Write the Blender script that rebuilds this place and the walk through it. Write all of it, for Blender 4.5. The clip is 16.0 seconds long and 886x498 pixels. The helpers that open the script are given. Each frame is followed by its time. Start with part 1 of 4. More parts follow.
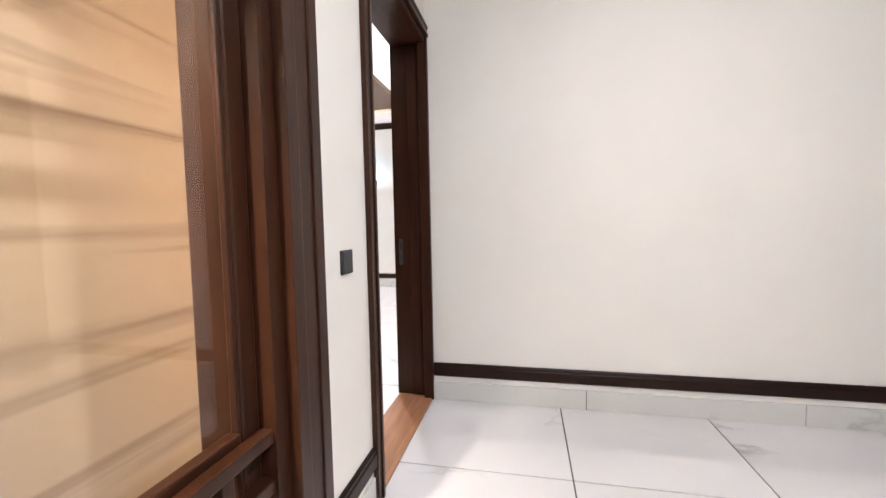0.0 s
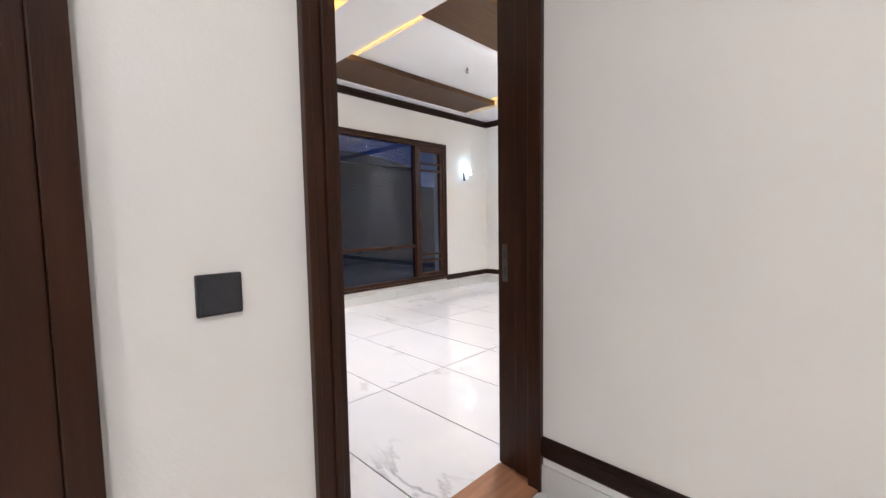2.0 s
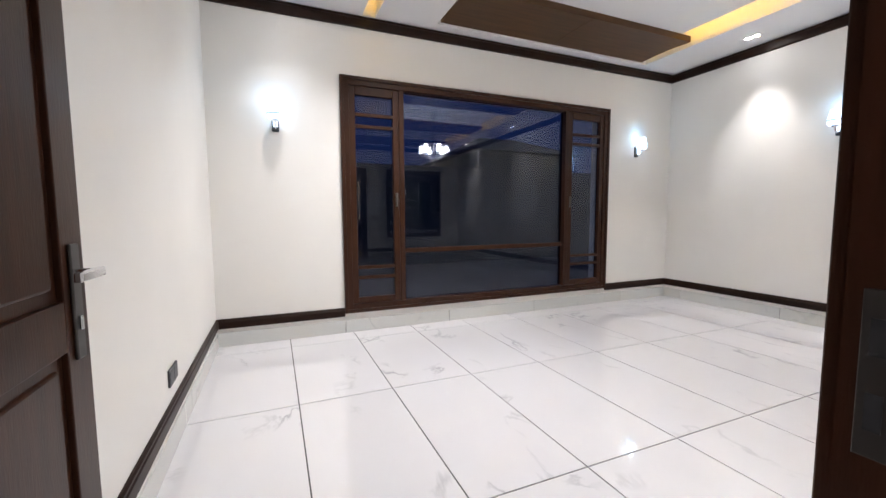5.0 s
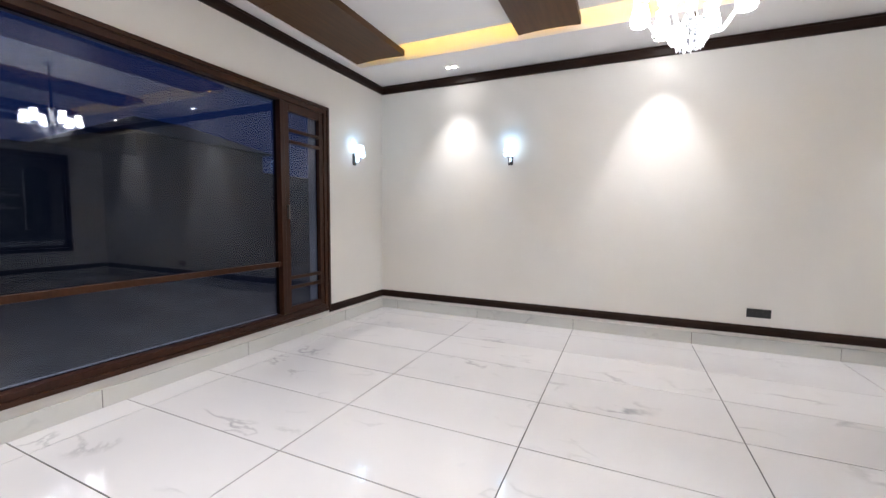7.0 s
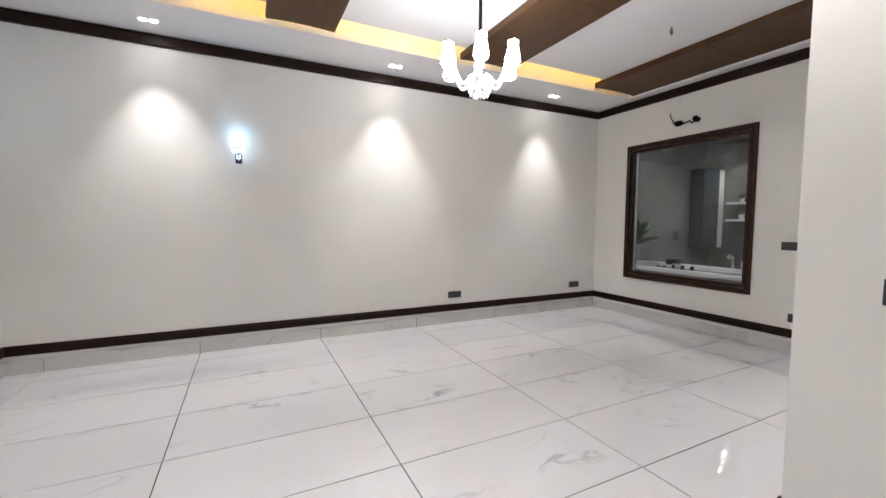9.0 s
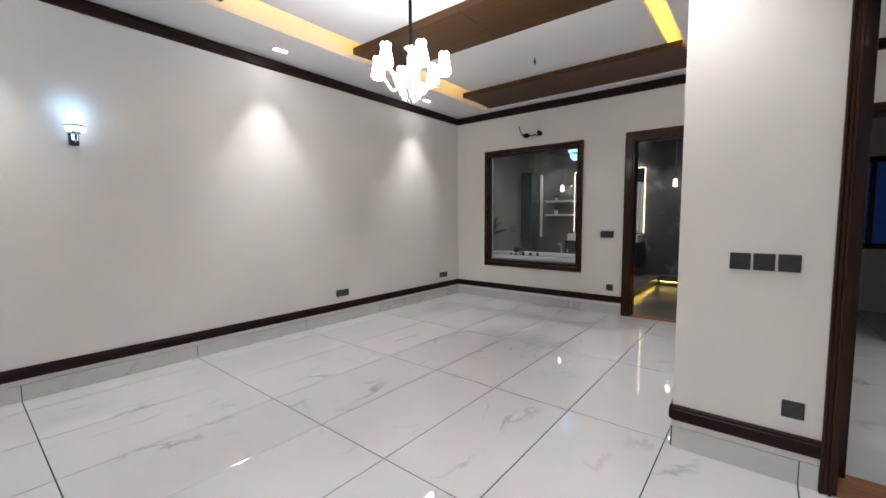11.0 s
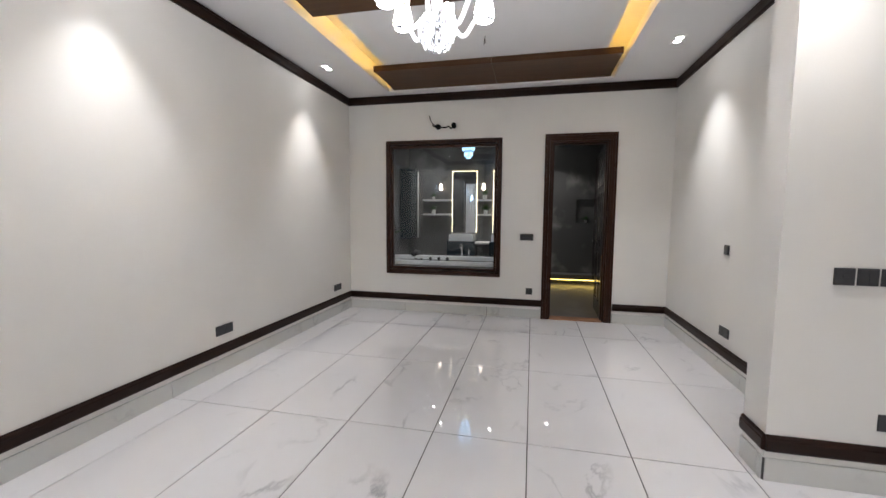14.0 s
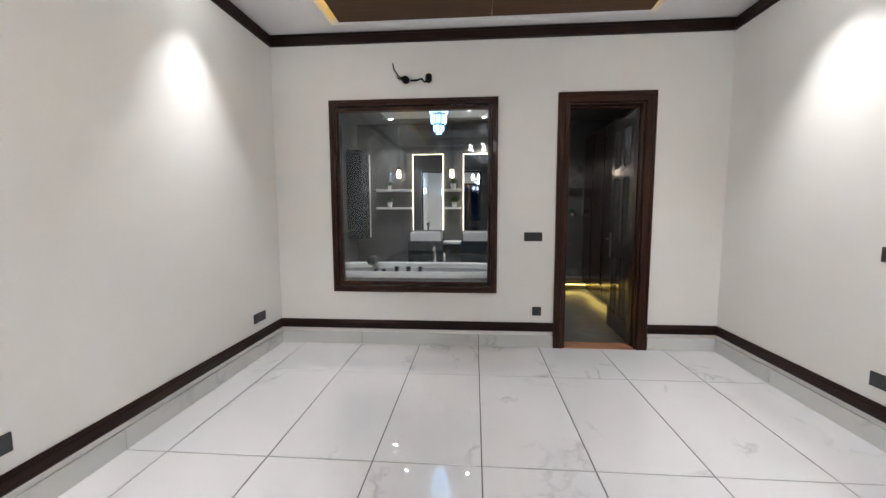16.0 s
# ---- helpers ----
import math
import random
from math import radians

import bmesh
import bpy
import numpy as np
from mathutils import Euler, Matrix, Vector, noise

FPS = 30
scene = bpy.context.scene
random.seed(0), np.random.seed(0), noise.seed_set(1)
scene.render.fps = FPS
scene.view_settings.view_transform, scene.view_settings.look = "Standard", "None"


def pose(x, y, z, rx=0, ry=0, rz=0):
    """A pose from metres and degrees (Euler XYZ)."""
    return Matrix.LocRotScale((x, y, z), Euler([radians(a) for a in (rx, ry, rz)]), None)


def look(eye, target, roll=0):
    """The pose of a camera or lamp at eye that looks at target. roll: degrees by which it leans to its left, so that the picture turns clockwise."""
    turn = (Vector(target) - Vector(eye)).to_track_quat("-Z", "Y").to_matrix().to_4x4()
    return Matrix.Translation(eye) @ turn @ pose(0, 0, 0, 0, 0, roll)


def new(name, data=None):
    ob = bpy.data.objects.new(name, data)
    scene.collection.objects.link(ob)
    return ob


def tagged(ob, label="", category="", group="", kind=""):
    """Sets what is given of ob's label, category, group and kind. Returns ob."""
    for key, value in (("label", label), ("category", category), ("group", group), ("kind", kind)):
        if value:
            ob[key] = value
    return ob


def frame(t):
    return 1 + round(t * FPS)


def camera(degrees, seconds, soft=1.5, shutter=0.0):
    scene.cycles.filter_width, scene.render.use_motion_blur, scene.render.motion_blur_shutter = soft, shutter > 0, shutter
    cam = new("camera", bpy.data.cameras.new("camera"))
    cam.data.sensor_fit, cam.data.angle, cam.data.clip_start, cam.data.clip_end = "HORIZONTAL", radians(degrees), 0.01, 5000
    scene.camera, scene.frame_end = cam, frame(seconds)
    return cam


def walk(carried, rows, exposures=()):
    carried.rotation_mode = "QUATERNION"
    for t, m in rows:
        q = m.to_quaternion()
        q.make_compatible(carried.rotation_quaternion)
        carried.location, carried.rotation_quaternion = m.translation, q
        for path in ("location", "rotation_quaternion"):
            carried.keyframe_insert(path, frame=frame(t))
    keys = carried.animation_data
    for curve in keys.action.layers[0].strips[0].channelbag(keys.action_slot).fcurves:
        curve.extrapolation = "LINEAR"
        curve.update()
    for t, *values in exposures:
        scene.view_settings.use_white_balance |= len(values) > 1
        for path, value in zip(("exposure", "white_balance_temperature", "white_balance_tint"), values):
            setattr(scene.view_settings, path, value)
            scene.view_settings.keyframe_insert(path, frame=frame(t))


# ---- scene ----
cam = camera(96.2, 16.0)
PATH = [
    (0, (-2.307, -7.307, 1.213), (-2.72, -5.355, 1.084), -1.1),
    (0.5, (-2.182, -7.056, 1.221), (-2.648, -5.116, 1.074), -0.7),
    (1, (-2.053, -6.804, 1.232), (-2.796, -4.953, 1.082), -0.5),
    (1.5, (-1.94, -6.519, 1.228), (-3.067, -4.873, 1.082), -0.7),
    (2, (-2.031, -6.209, 1.225), (-3.445, -4.801, 1.084), -0.9),
    (2.5, (-2.17, -5.95, 1.219), (-3.794, -4.792, 1.07), -0.9),
    (3, (-2.273, -5.728, 1.208), (-4.025, -4.775, 1.062), -1.1),
    (3.2, (-2.328, -5.67, 1.204), (-4.114, -4.782, 1.059), -1.0),
    (5.3, (-3.1, -5.184, 1.188), (-4.935, -4.407, 1.019), -0.3),
    (5.5, (-3.189, -5.156, 1.188), (-4.983, -4.289, 1.019), -0.2),
    (6, (-3.392, -5.092, 1.23), (-4.98, -3.889, 1.058), 0.1),
    (6.5, (-3.565, -4.982, 1.27), (-4.839, -3.45, 1.101), 0.2),
    (7, (-3.855, -4.872, 1.308), (-4.676, -3.055, 1.151), 0.6),
    (7.5, (-4.148, -4.815, 1.312), (-4.439, -2.842, 1.171), 0.6),
    (8, (-4.49, -4.765, 1.298), (-4.292, -2.779, 1.168), 0.5),
    (8.5, (-4.764, -4.715, 1.328), (-4.186, -2.804, 1.201), 0.4),
    (9, (-5.095, -4.723, 1.355), (-4.211, -2.933, 1.223), 0.3),
    (9.5, (-5.347, -4.677, 1.365), (-4.257, -3.005, 1.229), 0.2),
    (11.8, (-5.987, -4.024, 1.368), (-4.269, -3.012, 1.213), 0.1),
    (12, (-6.017, -3.932, 1.369), (-4.268, -2.975, 1.216), 0.3),
    (12.5, (-6.048, -3.613, 1.381), (-4.226, -2.804, 1.221), 0.3),
    (13, (-5.999, -3.295, 1.397), (-4.125, -2.618, 1.234), 0.3),
    (13.5, (-5.786, -3.001, 1.418), (-3.873, -2.444, 1.251), 0.3),
    (14, (-5.584, -2.692, 1.431), (-3.639, -2.257, 1.258), 0.4),
    (14.5, (-5.269, -2.45, 1.387), (-3.307, -2.108, 1.209), 0.2),
    (15, (-4.846, -2.225, 1.383), (-2.871, -1.963, 1.208), 0.1),
    (15.5, (-4.464, -2.071, 1.415), (-2.484, -1.874, 1.218), -0.2),
    (16, (-3.997, -2.041, 1.395), (-2.013, -1.884, 1.2), -0.2),
]
walk(cam, [(t, look(eye, target, roll)) for t, eye, target, roll in PATH],
     exposures=[(0, 2.42, 6450, 12.5), (1.0, 2.12, 6450, 12.5), (3.0, 1.98, 6450, 12), (5.5, 1.65, 6450, 12), (8.0, 1.65, 6450, 12),
                (9.5, 1.36, 6450, 12), (12.0, 1.2, 6450, 12), (14.0, 1.34, 6400, 11), (16.0, 1.75, 6350, 10)])

# ---- light and exposure ----
world = bpy.data.worlds.new("dusk")
world.use_nodes = True
world.node_tree.nodes["Background"].inputs[0].default_value = (0.055, 0.11, 0.32, 1)
world.node_tree.nodes["Background"].inputs[1].default_value = 0.11
scene.world = world

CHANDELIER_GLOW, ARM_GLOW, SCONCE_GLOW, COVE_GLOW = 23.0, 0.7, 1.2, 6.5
SPOT_WATTS, HALL_WATTS, BATH_WATTS = 110.0, 7.3, 14.0

# ---- materials ----
MATS = {}


def shader(name, colour, rough=0.5, metal=0.0, vary=0.0, scale=6.0, bump=0.0, bump_scale=60.0, coat=0.0, stretch=(1, 1, 1), spec=0.5):
    m = bpy.data.materials.new(name)
    m.use_nodes = True
    nt = m.node_tree
    b = nt.nodes["Principled BSDF"]
    b.inputs["Roughness"].default_value = rough
    b.inputs["Metallic"].default_value = metal
    b.inputs["Specular IOR Level"].default_value = spec
    b.inputs["Coat Weight"].default_value = coat
    b.inputs["Coat Roughness"].default_value = 0.08
    b.inputs["Base Color"].default_value = (*colour, 1)
    geo = nt.nodes.new("ShaderNodeNewGeometry")
    mp = nt.nodes.new("ShaderNodeMapping")
    mp.inputs["Scale"].default_value = stretch
    nt.links.new(geo.outputs["Position"], mp.inputs["Vector"])
    if vary:
        n = nt.nodes.new("ShaderNodeTexNoise")
        n.inputs["Scale"].default_value = scale
        n.inputs["Detail"].default_value = 6
        nt.links.new(mp.outputs[0], n.inputs["Vector"])
        r = nt.nodes.new("ShaderNodeValToRGB")
        r.color_ramp.elements[0].position, r.color_ramp.elements[1].position = 0.3, 0.7
        r.color_ramp.elements[0].color = (*[c * (1 - vary) for c in colour], 1)
        r.color_ramp.elements[1].color = (*[min(1, c * (1 + vary)) for c in colour], 1)
        nt.links.new(n.outputs["Fac"], r.inputs[0])
        nt.links.new(r.outputs[0], b.inputs["Base Color"])
    if bump:
        n2 = nt.nodes.new("ShaderNodeTexNoise")
        n2.inputs["Scale"].default_value = bump_scale
        n2.inputs["Detail"].default_value = 4
        nt.links.new(mp.outputs[0], n2.inputs["Vector"])
        bp = nt.nodes.new("ShaderNodeBump")
        bp.inputs["Strength"].default_value = bump
        bp.inputs["Distance"].default_value = 0.004
        nt.links.new(n2.outputs["Fac"], bp.inputs["Height"])
        nt.links.new(bp.outputs[0], b.inputs["Normal"])
    MATS[name] = m
    return m


def glowing(name, colour, strength):
    m = bpy.data.materials.new(name)
    m.use_nodes = True
    b = m.node_tree.nodes["Principled BSDF"]
    b.inputs["Base Color"].default_value = (*colour, 1)
    b.inputs["Emission Color"].default_value = (*colour, 1)
    b.inputs["Emission Strength"].default_value = strength
    return m


def marble(name, base, vein, rough, scale, vein_width, joints=False, stretch=(1, 1, 1)):
    m = bpy.data.materials.new(name)
    m.use_nodes = True
    nt = m.node_tree
    b = nt.nodes["Principled BSDF"]
    b.inputs["Roughness"].default_value = rough
    geo = nt.nodes.new("ShaderNodeNewGeometry")
    info = nt.nodes.new("ShaderNodeObjectInfo")
    mul = nt.nodes.new("ShaderNodeVectorMath")
    mul.operation = "SCALE"
    mul.inputs[3].default_value = 40.0
    comb = nt.nodes.new("ShaderNodeCombineXYZ")
    for k in range(3):
        nt.links.new(info.outputs["Random"], comb.inputs[k])
    nt.links.new(comb.outputs[0], mul.inputs[0])
    add = nt.nodes.new("ShaderNodeVectorMath")
    nt.links.new(geo.outputs["Position"], add.inputs[0])
    nt.links.new(mul.outputs[0], add.inputs[1])
    mp = nt.nodes.new("ShaderNodeMapping")
    mp.inputs["Scale"].default_value = stretch
    mp.inputs["Rotation"].default_value = (0, 0, 0.55)
    nt.links.new(add.outputs[0], mp.inputs["Vector"])
    n = nt.nodes.new("ShaderNodeTexNoise")
    n.inputs["Scale"].default_value = scale
    n.inputs["Detail"].default_value = 7
    n.inputs["Roughness"].default_value = 0.55
    n.inputs["Distortion"].default_value = 0.45
    nt.links.new(mp.outputs[0], n.inputs["Vector"])
    sub = nt.nodes.new("ShaderNodeMath")
    sub.operation = "SUBTRACT"
    sub.inputs[1].default_value = 0.5
    nt.links.new(n.outputs["Fac"], sub.inputs[0])
    ab = nt.nodes.new("ShaderNodeMath")
    ab.operation = "ABSOLUTE"
    nt.links.new(sub.outputs[0], ab.inputs[0])
    ramp = nt.nodes.new("ShaderNodeValToRGB")
    ramp.color_ramp.elements[0].color = (1, 1, 1, 1)
    ramp.color_ramp.elements[1].position = vein_width
    ramp.color_ramp.elements[1].color = (0, 0, 0, 1)
    nt.links.new(ab.outputs[0], ramp.inputs[0])
    patch = nt.nodes.new("ShaderNodeTexNoise")
    patch.inputs["Scale"].default_value = scale * 1.3
    nt.links.new(mp.outputs[0], patch.inputs["Vector"])
    pr = nt.nodes.new("ShaderNodeValToRGB")
    pr.color_ramp.elements[0].position, pr.color_ramp.elements[1].position = 0.54, 0.74
    nt.links.new(patch.outputs["Fac"], pr.inputs[0])
    mulf = nt.nodes.new("ShaderNodeMath")
    mulf.operation = "MULTIPLY"
    nt.links.new(ramp.outputs[0], mulf.inputs[0])
    nt.links.new(pr.outputs[0], mulf.inputs[1])
    mix = nt.nodes.new("ShaderNodeMix")
    mix.data_type = "RGBA"
    mix.inputs["A"].default_value = (*base, 1)
    mix.inputs["B"].default_value = (*vein, 1)
    nt.links.new(mulf.outputs[0], mix.inputs["Factor"])
    cloud = nt.nodes.new("ShaderNodeTexNoise")
    cloud.inputs["Scale"].default_value = scale * 0.6
    cloud.inputs["Detail"].default_value = 5
    nt.links.new(mp.outputs[0], cloud.inputs["Vector"])
    cr = nt.nodes.new("ShaderNodeMapRange")
    cr.inputs["To Min"].default_value, cr.inputs["To Max"].default_value = 0.9, 1.06
    nt.links.new(cloud.outputs["Fac"], cr.inputs["Value"])
    sc = nt.nodes.new("ShaderNodeVectorMath")
    sc.operation = "SCALE"
    nt.links.new(mix.outputs["Result"], sc.inputs[0])
    nt.links.new(cr.outputs["Result"], sc.inputs[3])
    nt.links.new(sc.outputs[0], b.inputs["Base Color"])
    return m


def glass_of(name, colour, rough=0.0):
    m = bpy.data.materials.new(name)
    m.use_nodes = True
    b = m.node_tree.nodes["Principled BSDF"]
    b.inputs["Base Color"].default_value = (*colour, 1)
    b.inputs["Transmission Weight"].default_value = 1.0
    b.inputs["Roughness"].default_value = rough
    b.inputs["IOR"].default_value = 1.5
    return m


def sheet_glass(name, colour, ior):
    """A clear pane: it lets light straight through, and its gloss grows towards the edge of sight."""
    m = bpy.data.materials.new(name)
    m.use_nodes = True
    nt = m.node_tree
    clear = nt.nodes.new("ShaderNodeBsdfTransparent")
    clear.inputs[0].default_value = (*colour, 1)
    gloss = nt.nodes.new("ShaderNodeBsdfGlossy")
    gloss.inputs["Roughness"].default_value = 0.0
    facing = nt.nodes.new("ShaderNodeLayerWeight")
    power = nt.nodes.new("ShaderNodeMath")
    power.operation = "POWER"
    power.inputs[1].default_value = 5.0
    nt.links.new(facing.outputs["Facing"], power.inputs[0])
    fres = nt.nodes.new("ShaderNodeMath")
    fres.operation = "MULTIPLY_ADD"
    base = ((ior - 1) / (ior + 1)) ** 2
    fres.inputs[1].default_value, fres.inputs[2].default_value = 1 - base, base
    nt.links.new(power.outputs[0], fres.inputs[0])
    mix = nt.nodes.new("ShaderNodeMixShader")
    nt.links.new(fres.outputs[0], mix.inputs[0])
    nt.links.new(clear.outputs[0], mix.inputs[1])
    nt.links.new(gloss.outputs[0], mix.inputs[2])
    nt.links.new(mix.outputs[0], nt.nodes["Material Output"].inputs["Surface"])
    return m


PAINT = shader("cream_paint", (0.765, 0.745, 0.71), 0.55, vary=0.025, scale=1.3, bump=0.12, bump_scale=140)
CEIL = shader("ceiling_paint", (0.78, 0.77, 0.77), 0.6, vary=0.02, scale=1.1, bump=0.08, bump_scale=120)
WOOD = shader("mahogany", (0.033, 0.0115, 0.0052), 0.36, vary=0.3, scale=5.0, bump=0.12, bump_scale=40, coat=0.05, spec=0.22, stretch=(6, 6, 0.6))
BEAM = shader("beam_veneer", (0.074, 0.033, 0.011), 0.45, vary=0.22, scale=4.0, bump=0.08, bump_scale=40, coat=0.0, stretch=(6, 0.5, 6), spec=0.3)
TRIMWOOD = shader("dark_trim", (0.017, 0.0065, 0.0036), 0.4, vary=0.3, scale=6.0, coat=0.0, spec=0.18, stretch=(0.7, 0.7, 6))
SILLWOOD = shader("threshold_wood", (0.33, 0.15, 0.075), 0.4, vary=0.25, scale=6.0, stretch=(5, 0.6, 5), coat=0.2)
TILE = marble("white_marble_tile", (0.71, 0.70, 0.72), (0.38, 0.38, 0.41), 0.035, 1.25, 0.022, stretch=(1, 1.6, 1))
TILE.node_tree.nodes["Principled BSDF"].inputs["IOR"].default_value = 1.88
SKIRT = marble("skirting_marble", (0.62, 0.62, 0.60), (0.42, 0.42, 0.42), 0.12, 2.0, 0.03)
GROUT = shader("grout", (0.05, 0.048, 0.046), 0.8, vary=0.2, scale=30)
BLACK = shader("black_plastic", (0.03, 0.03, 0.033), 0.35, vary=0.15, scale=40)
GREYPL = shader("charcoal_plastic", (0.045, 0.045, 0.048), 0.4, vary=0.1, scale=40, spec=0.3)
BAND = shader("antique_brass_band", (0.10, 0.07, 0.03), 0.5, vary=0.15, scale=40)
CHROME = shader("chrome", (0.75, 0.76, 0.78), 0.12, 1.0)
DARKMETAL = shader("dark_metal", (0.10, 0.095, 0.09), 0.35, 0.8)
CABLE = shader("cable_rubber", (0.008, 0.008, 0.008), 0.85, spec=0.1)
GLASS = sheet_glass("window_glass", (0.95, 0.97, 0.98), 1.5)
TINT = sheet_glass("tinted_glass", (0.52, 0.58, 0.70), 1.62)
CRYSTAL = glass_of("crystal", (0.95, 0.97, 1.0), 0.02)
SHADE = glowing("lit_shade", (0.985, 0.985, 1.0), CHANDELIER_GLOW)
ARM = glowing("lit_acrylic_and_glints", (0.97, 0.97, 1.0), ARM_GLOW)
SCONCE = glowing("cold_lit_shade", (0.62, 0.82, 1.0), SCONCE_GLOW)
COVE = glowing("warm_strip", (1.0, 0.60, 0.11), COVE_GLOW)
BATHLED = glowing("yellow_strip", (1.0, 0.70, 0.16), 3.2)
MIRLED = glowing("mirror_rim_light", (1.0, 0.84, 0.55), 1.5)
LENS = glowing("downlight_lens", (1.0, 0.98, 0.95), 30.0)
PENDANT = glowing("pendant_bulb", (1.0, 0.80, 0.62), 2.4)
BLUECRYSTAL = glowing("blue_crystal", (0.38, 0.68, 0.95), 1.0)
STONE = marble("grey_stone_tile", (0.105, 0.104, 0.10), (0.32, 0.31, 0.29), 0.3, 1.6, 0.10)
STONELIGHT = marble("pale_grey_tile", (0.22, 0.22, 0.225), (0.30, 0.30, 0.30), 0.25, 1.2, 0.06)
BATHFLOOR = marble("dark_floor_tile", (0.10, 0.098, 0.092), (0.18, 0.17, 0.16), 0.3, 1.5, 0.08)
CERAMIC = shader("white_ceramic", (0.8, 0.8, 0.8), 0.12, coat=0.4)
DOORWOOD = shader("polished_dark_wood", (0.016, 0.0052, 0.0035), 0.2, vary=0.3, scale=5.0, bump=0.1, bump_scale=30, coat=0.35, stretch=(6, 6, 0.6))
VANITY = shader("dark_lacquer", (0.018, 0.028, 0.034), 0.25, vary=0.15, scale=3)
MIRROR = shader("mirror_silver", (0.85, 0.86, 0.87), 0.01, 1.0)
LEAF = shader("leaf_green", (0.045, 0.10, 0.03), 0.5, vary=0.4, scale=20)
POT = shader("white_pot", (0.7, 0.69, 0.66), 0.4, vary=0.05, scale=10)
TRAV = marble("beige_travertine", (0.62, 0.47, 0.33), (0.34, 0.24, 0.16), 0.25, 1.0, 0.14, stretch=(0.45, 0.3, 11.0))
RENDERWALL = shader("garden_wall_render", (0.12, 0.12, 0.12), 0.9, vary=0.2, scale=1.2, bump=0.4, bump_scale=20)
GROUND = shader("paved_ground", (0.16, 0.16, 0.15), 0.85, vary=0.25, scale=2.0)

# ---- helpers for meshes ----


def finish(name, bm, material, smooth=False):
    me = bpy.data.meshes.new(name)
    bmesh.ops.recalc_face_normals(bm, faces=bm.faces)
    bm.to_mesh(me)
    bm.free()
    me.materials.append(material)
    if smooth:
        for p in me.polygons:
            p.use_smooth = True
    return new(name, me)


def part(name, bm, material, parent, label="", smooth=False):
    ob = finish(name, bm, material, smooth)
    ob.parent = parent
    if label:
        tagged(ob, label)
    return ob


def empty(name, x, y, z, label, category, group="", kind="", turn=0):
    ob = new(name)
    ob.matrix_basis = pose(x, y, z, 0, 0, turn)
    return tagged(ob, label, category, group, kind)


def add_box(bm, x0, x1, y0, y1, z0, z1, bevel=0.0):
    b2 = bmesh.new()
    bmesh.ops.create_cube(b2, size=1)
    for v in b2.verts:
        v.co = ((x0 + x1) / 2 + v.co.x * (x1 - x0), (y0 + y1) / 2 + v.co.y * (y1 - y0), (z0 + z1) / 2 + v.co.z * (z1 - z0))
    if bevel:
        bmesh.ops.bevel(b2, geom=b2.edges[:], offset=bevel, segments=2, affect="EDGES", profile=0.5)
    me = bpy.data.meshes.new("tmp")
    b2.to_mesh(me)
    b2.free()
    bm.from_mesh(me)
    bpy.data.meshes.remove(me)
    return bm


def box(x0, x1, y0, y1, z0, z1, bevel=0.0):
    return add_box(bmesh.new(), min(x0, x1), max(x0, x1), min(y0, y1), max(y0, y1), min(z0, z1), max(z0, z1), bevel)


def add_spin(bm, profile, seg=20, at=(0, 0, 0)):
    """A turned shape round z from (radius, height) pairs."""
    rings = []
    for r, z in profile:
        rings.append([bm.verts.new((at[0] + r * math.cos(2 * math.pi * k / seg), at[1] + r * math.sin(2 * math.pi * k / seg), at[2] + z)) for k in range(seg)])
    for a, b in zip(rings, rings[1:]):
        for k in range(seg):
            bm.faces.new((a[k], a[(k + 1) % seg], b[(k + 1) % seg], b[k]))
    return rings


def spin(profile, seg=20, at=(0, 0, 0), cap=True):
    bm = bmesh.new()
    rings = add_spin(bm, profile, seg, at)
    if cap:
        bm.faces.new(rings[0])
        bm.faces.new(rings[-1])
    return bm


def add_tube(bm, points, radius, seg=8):
    pts = [Vector(p) for p in points]
    rings = []
    for i, p in enumerate(pts):
        d = (pts[min(i + 1, len(pts) - 1)] - pts[max(i - 1, 0)]).normalized()
        u = d.cross(Vector((0, 0, 1)))
        if u.length < 0.05:
            u = d.cross(Vector((0, 1, 0)))
        u.normalize()
        w = d.cross(u)
        rings.append([bm.verts.new(p + radius * (u * math.cos(2 * math.pi * k / seg) + w * math.sin(2 * math.pi * k / seg))) for k in range(seg)])
    for a, b in zip(rings, rings[1:]):
        for k in range(seg):
            bm.faces.new((a[k], a[(k + 1) % seg], b[(k + 1) % seg], b[k]))
    bm.faces.new(rings[0])
    bm.faces.new(rings[-1])
    return bm


def tube(points, radius, seg=8):
    return add_tube(bmesh.new(), points, radius, seg)


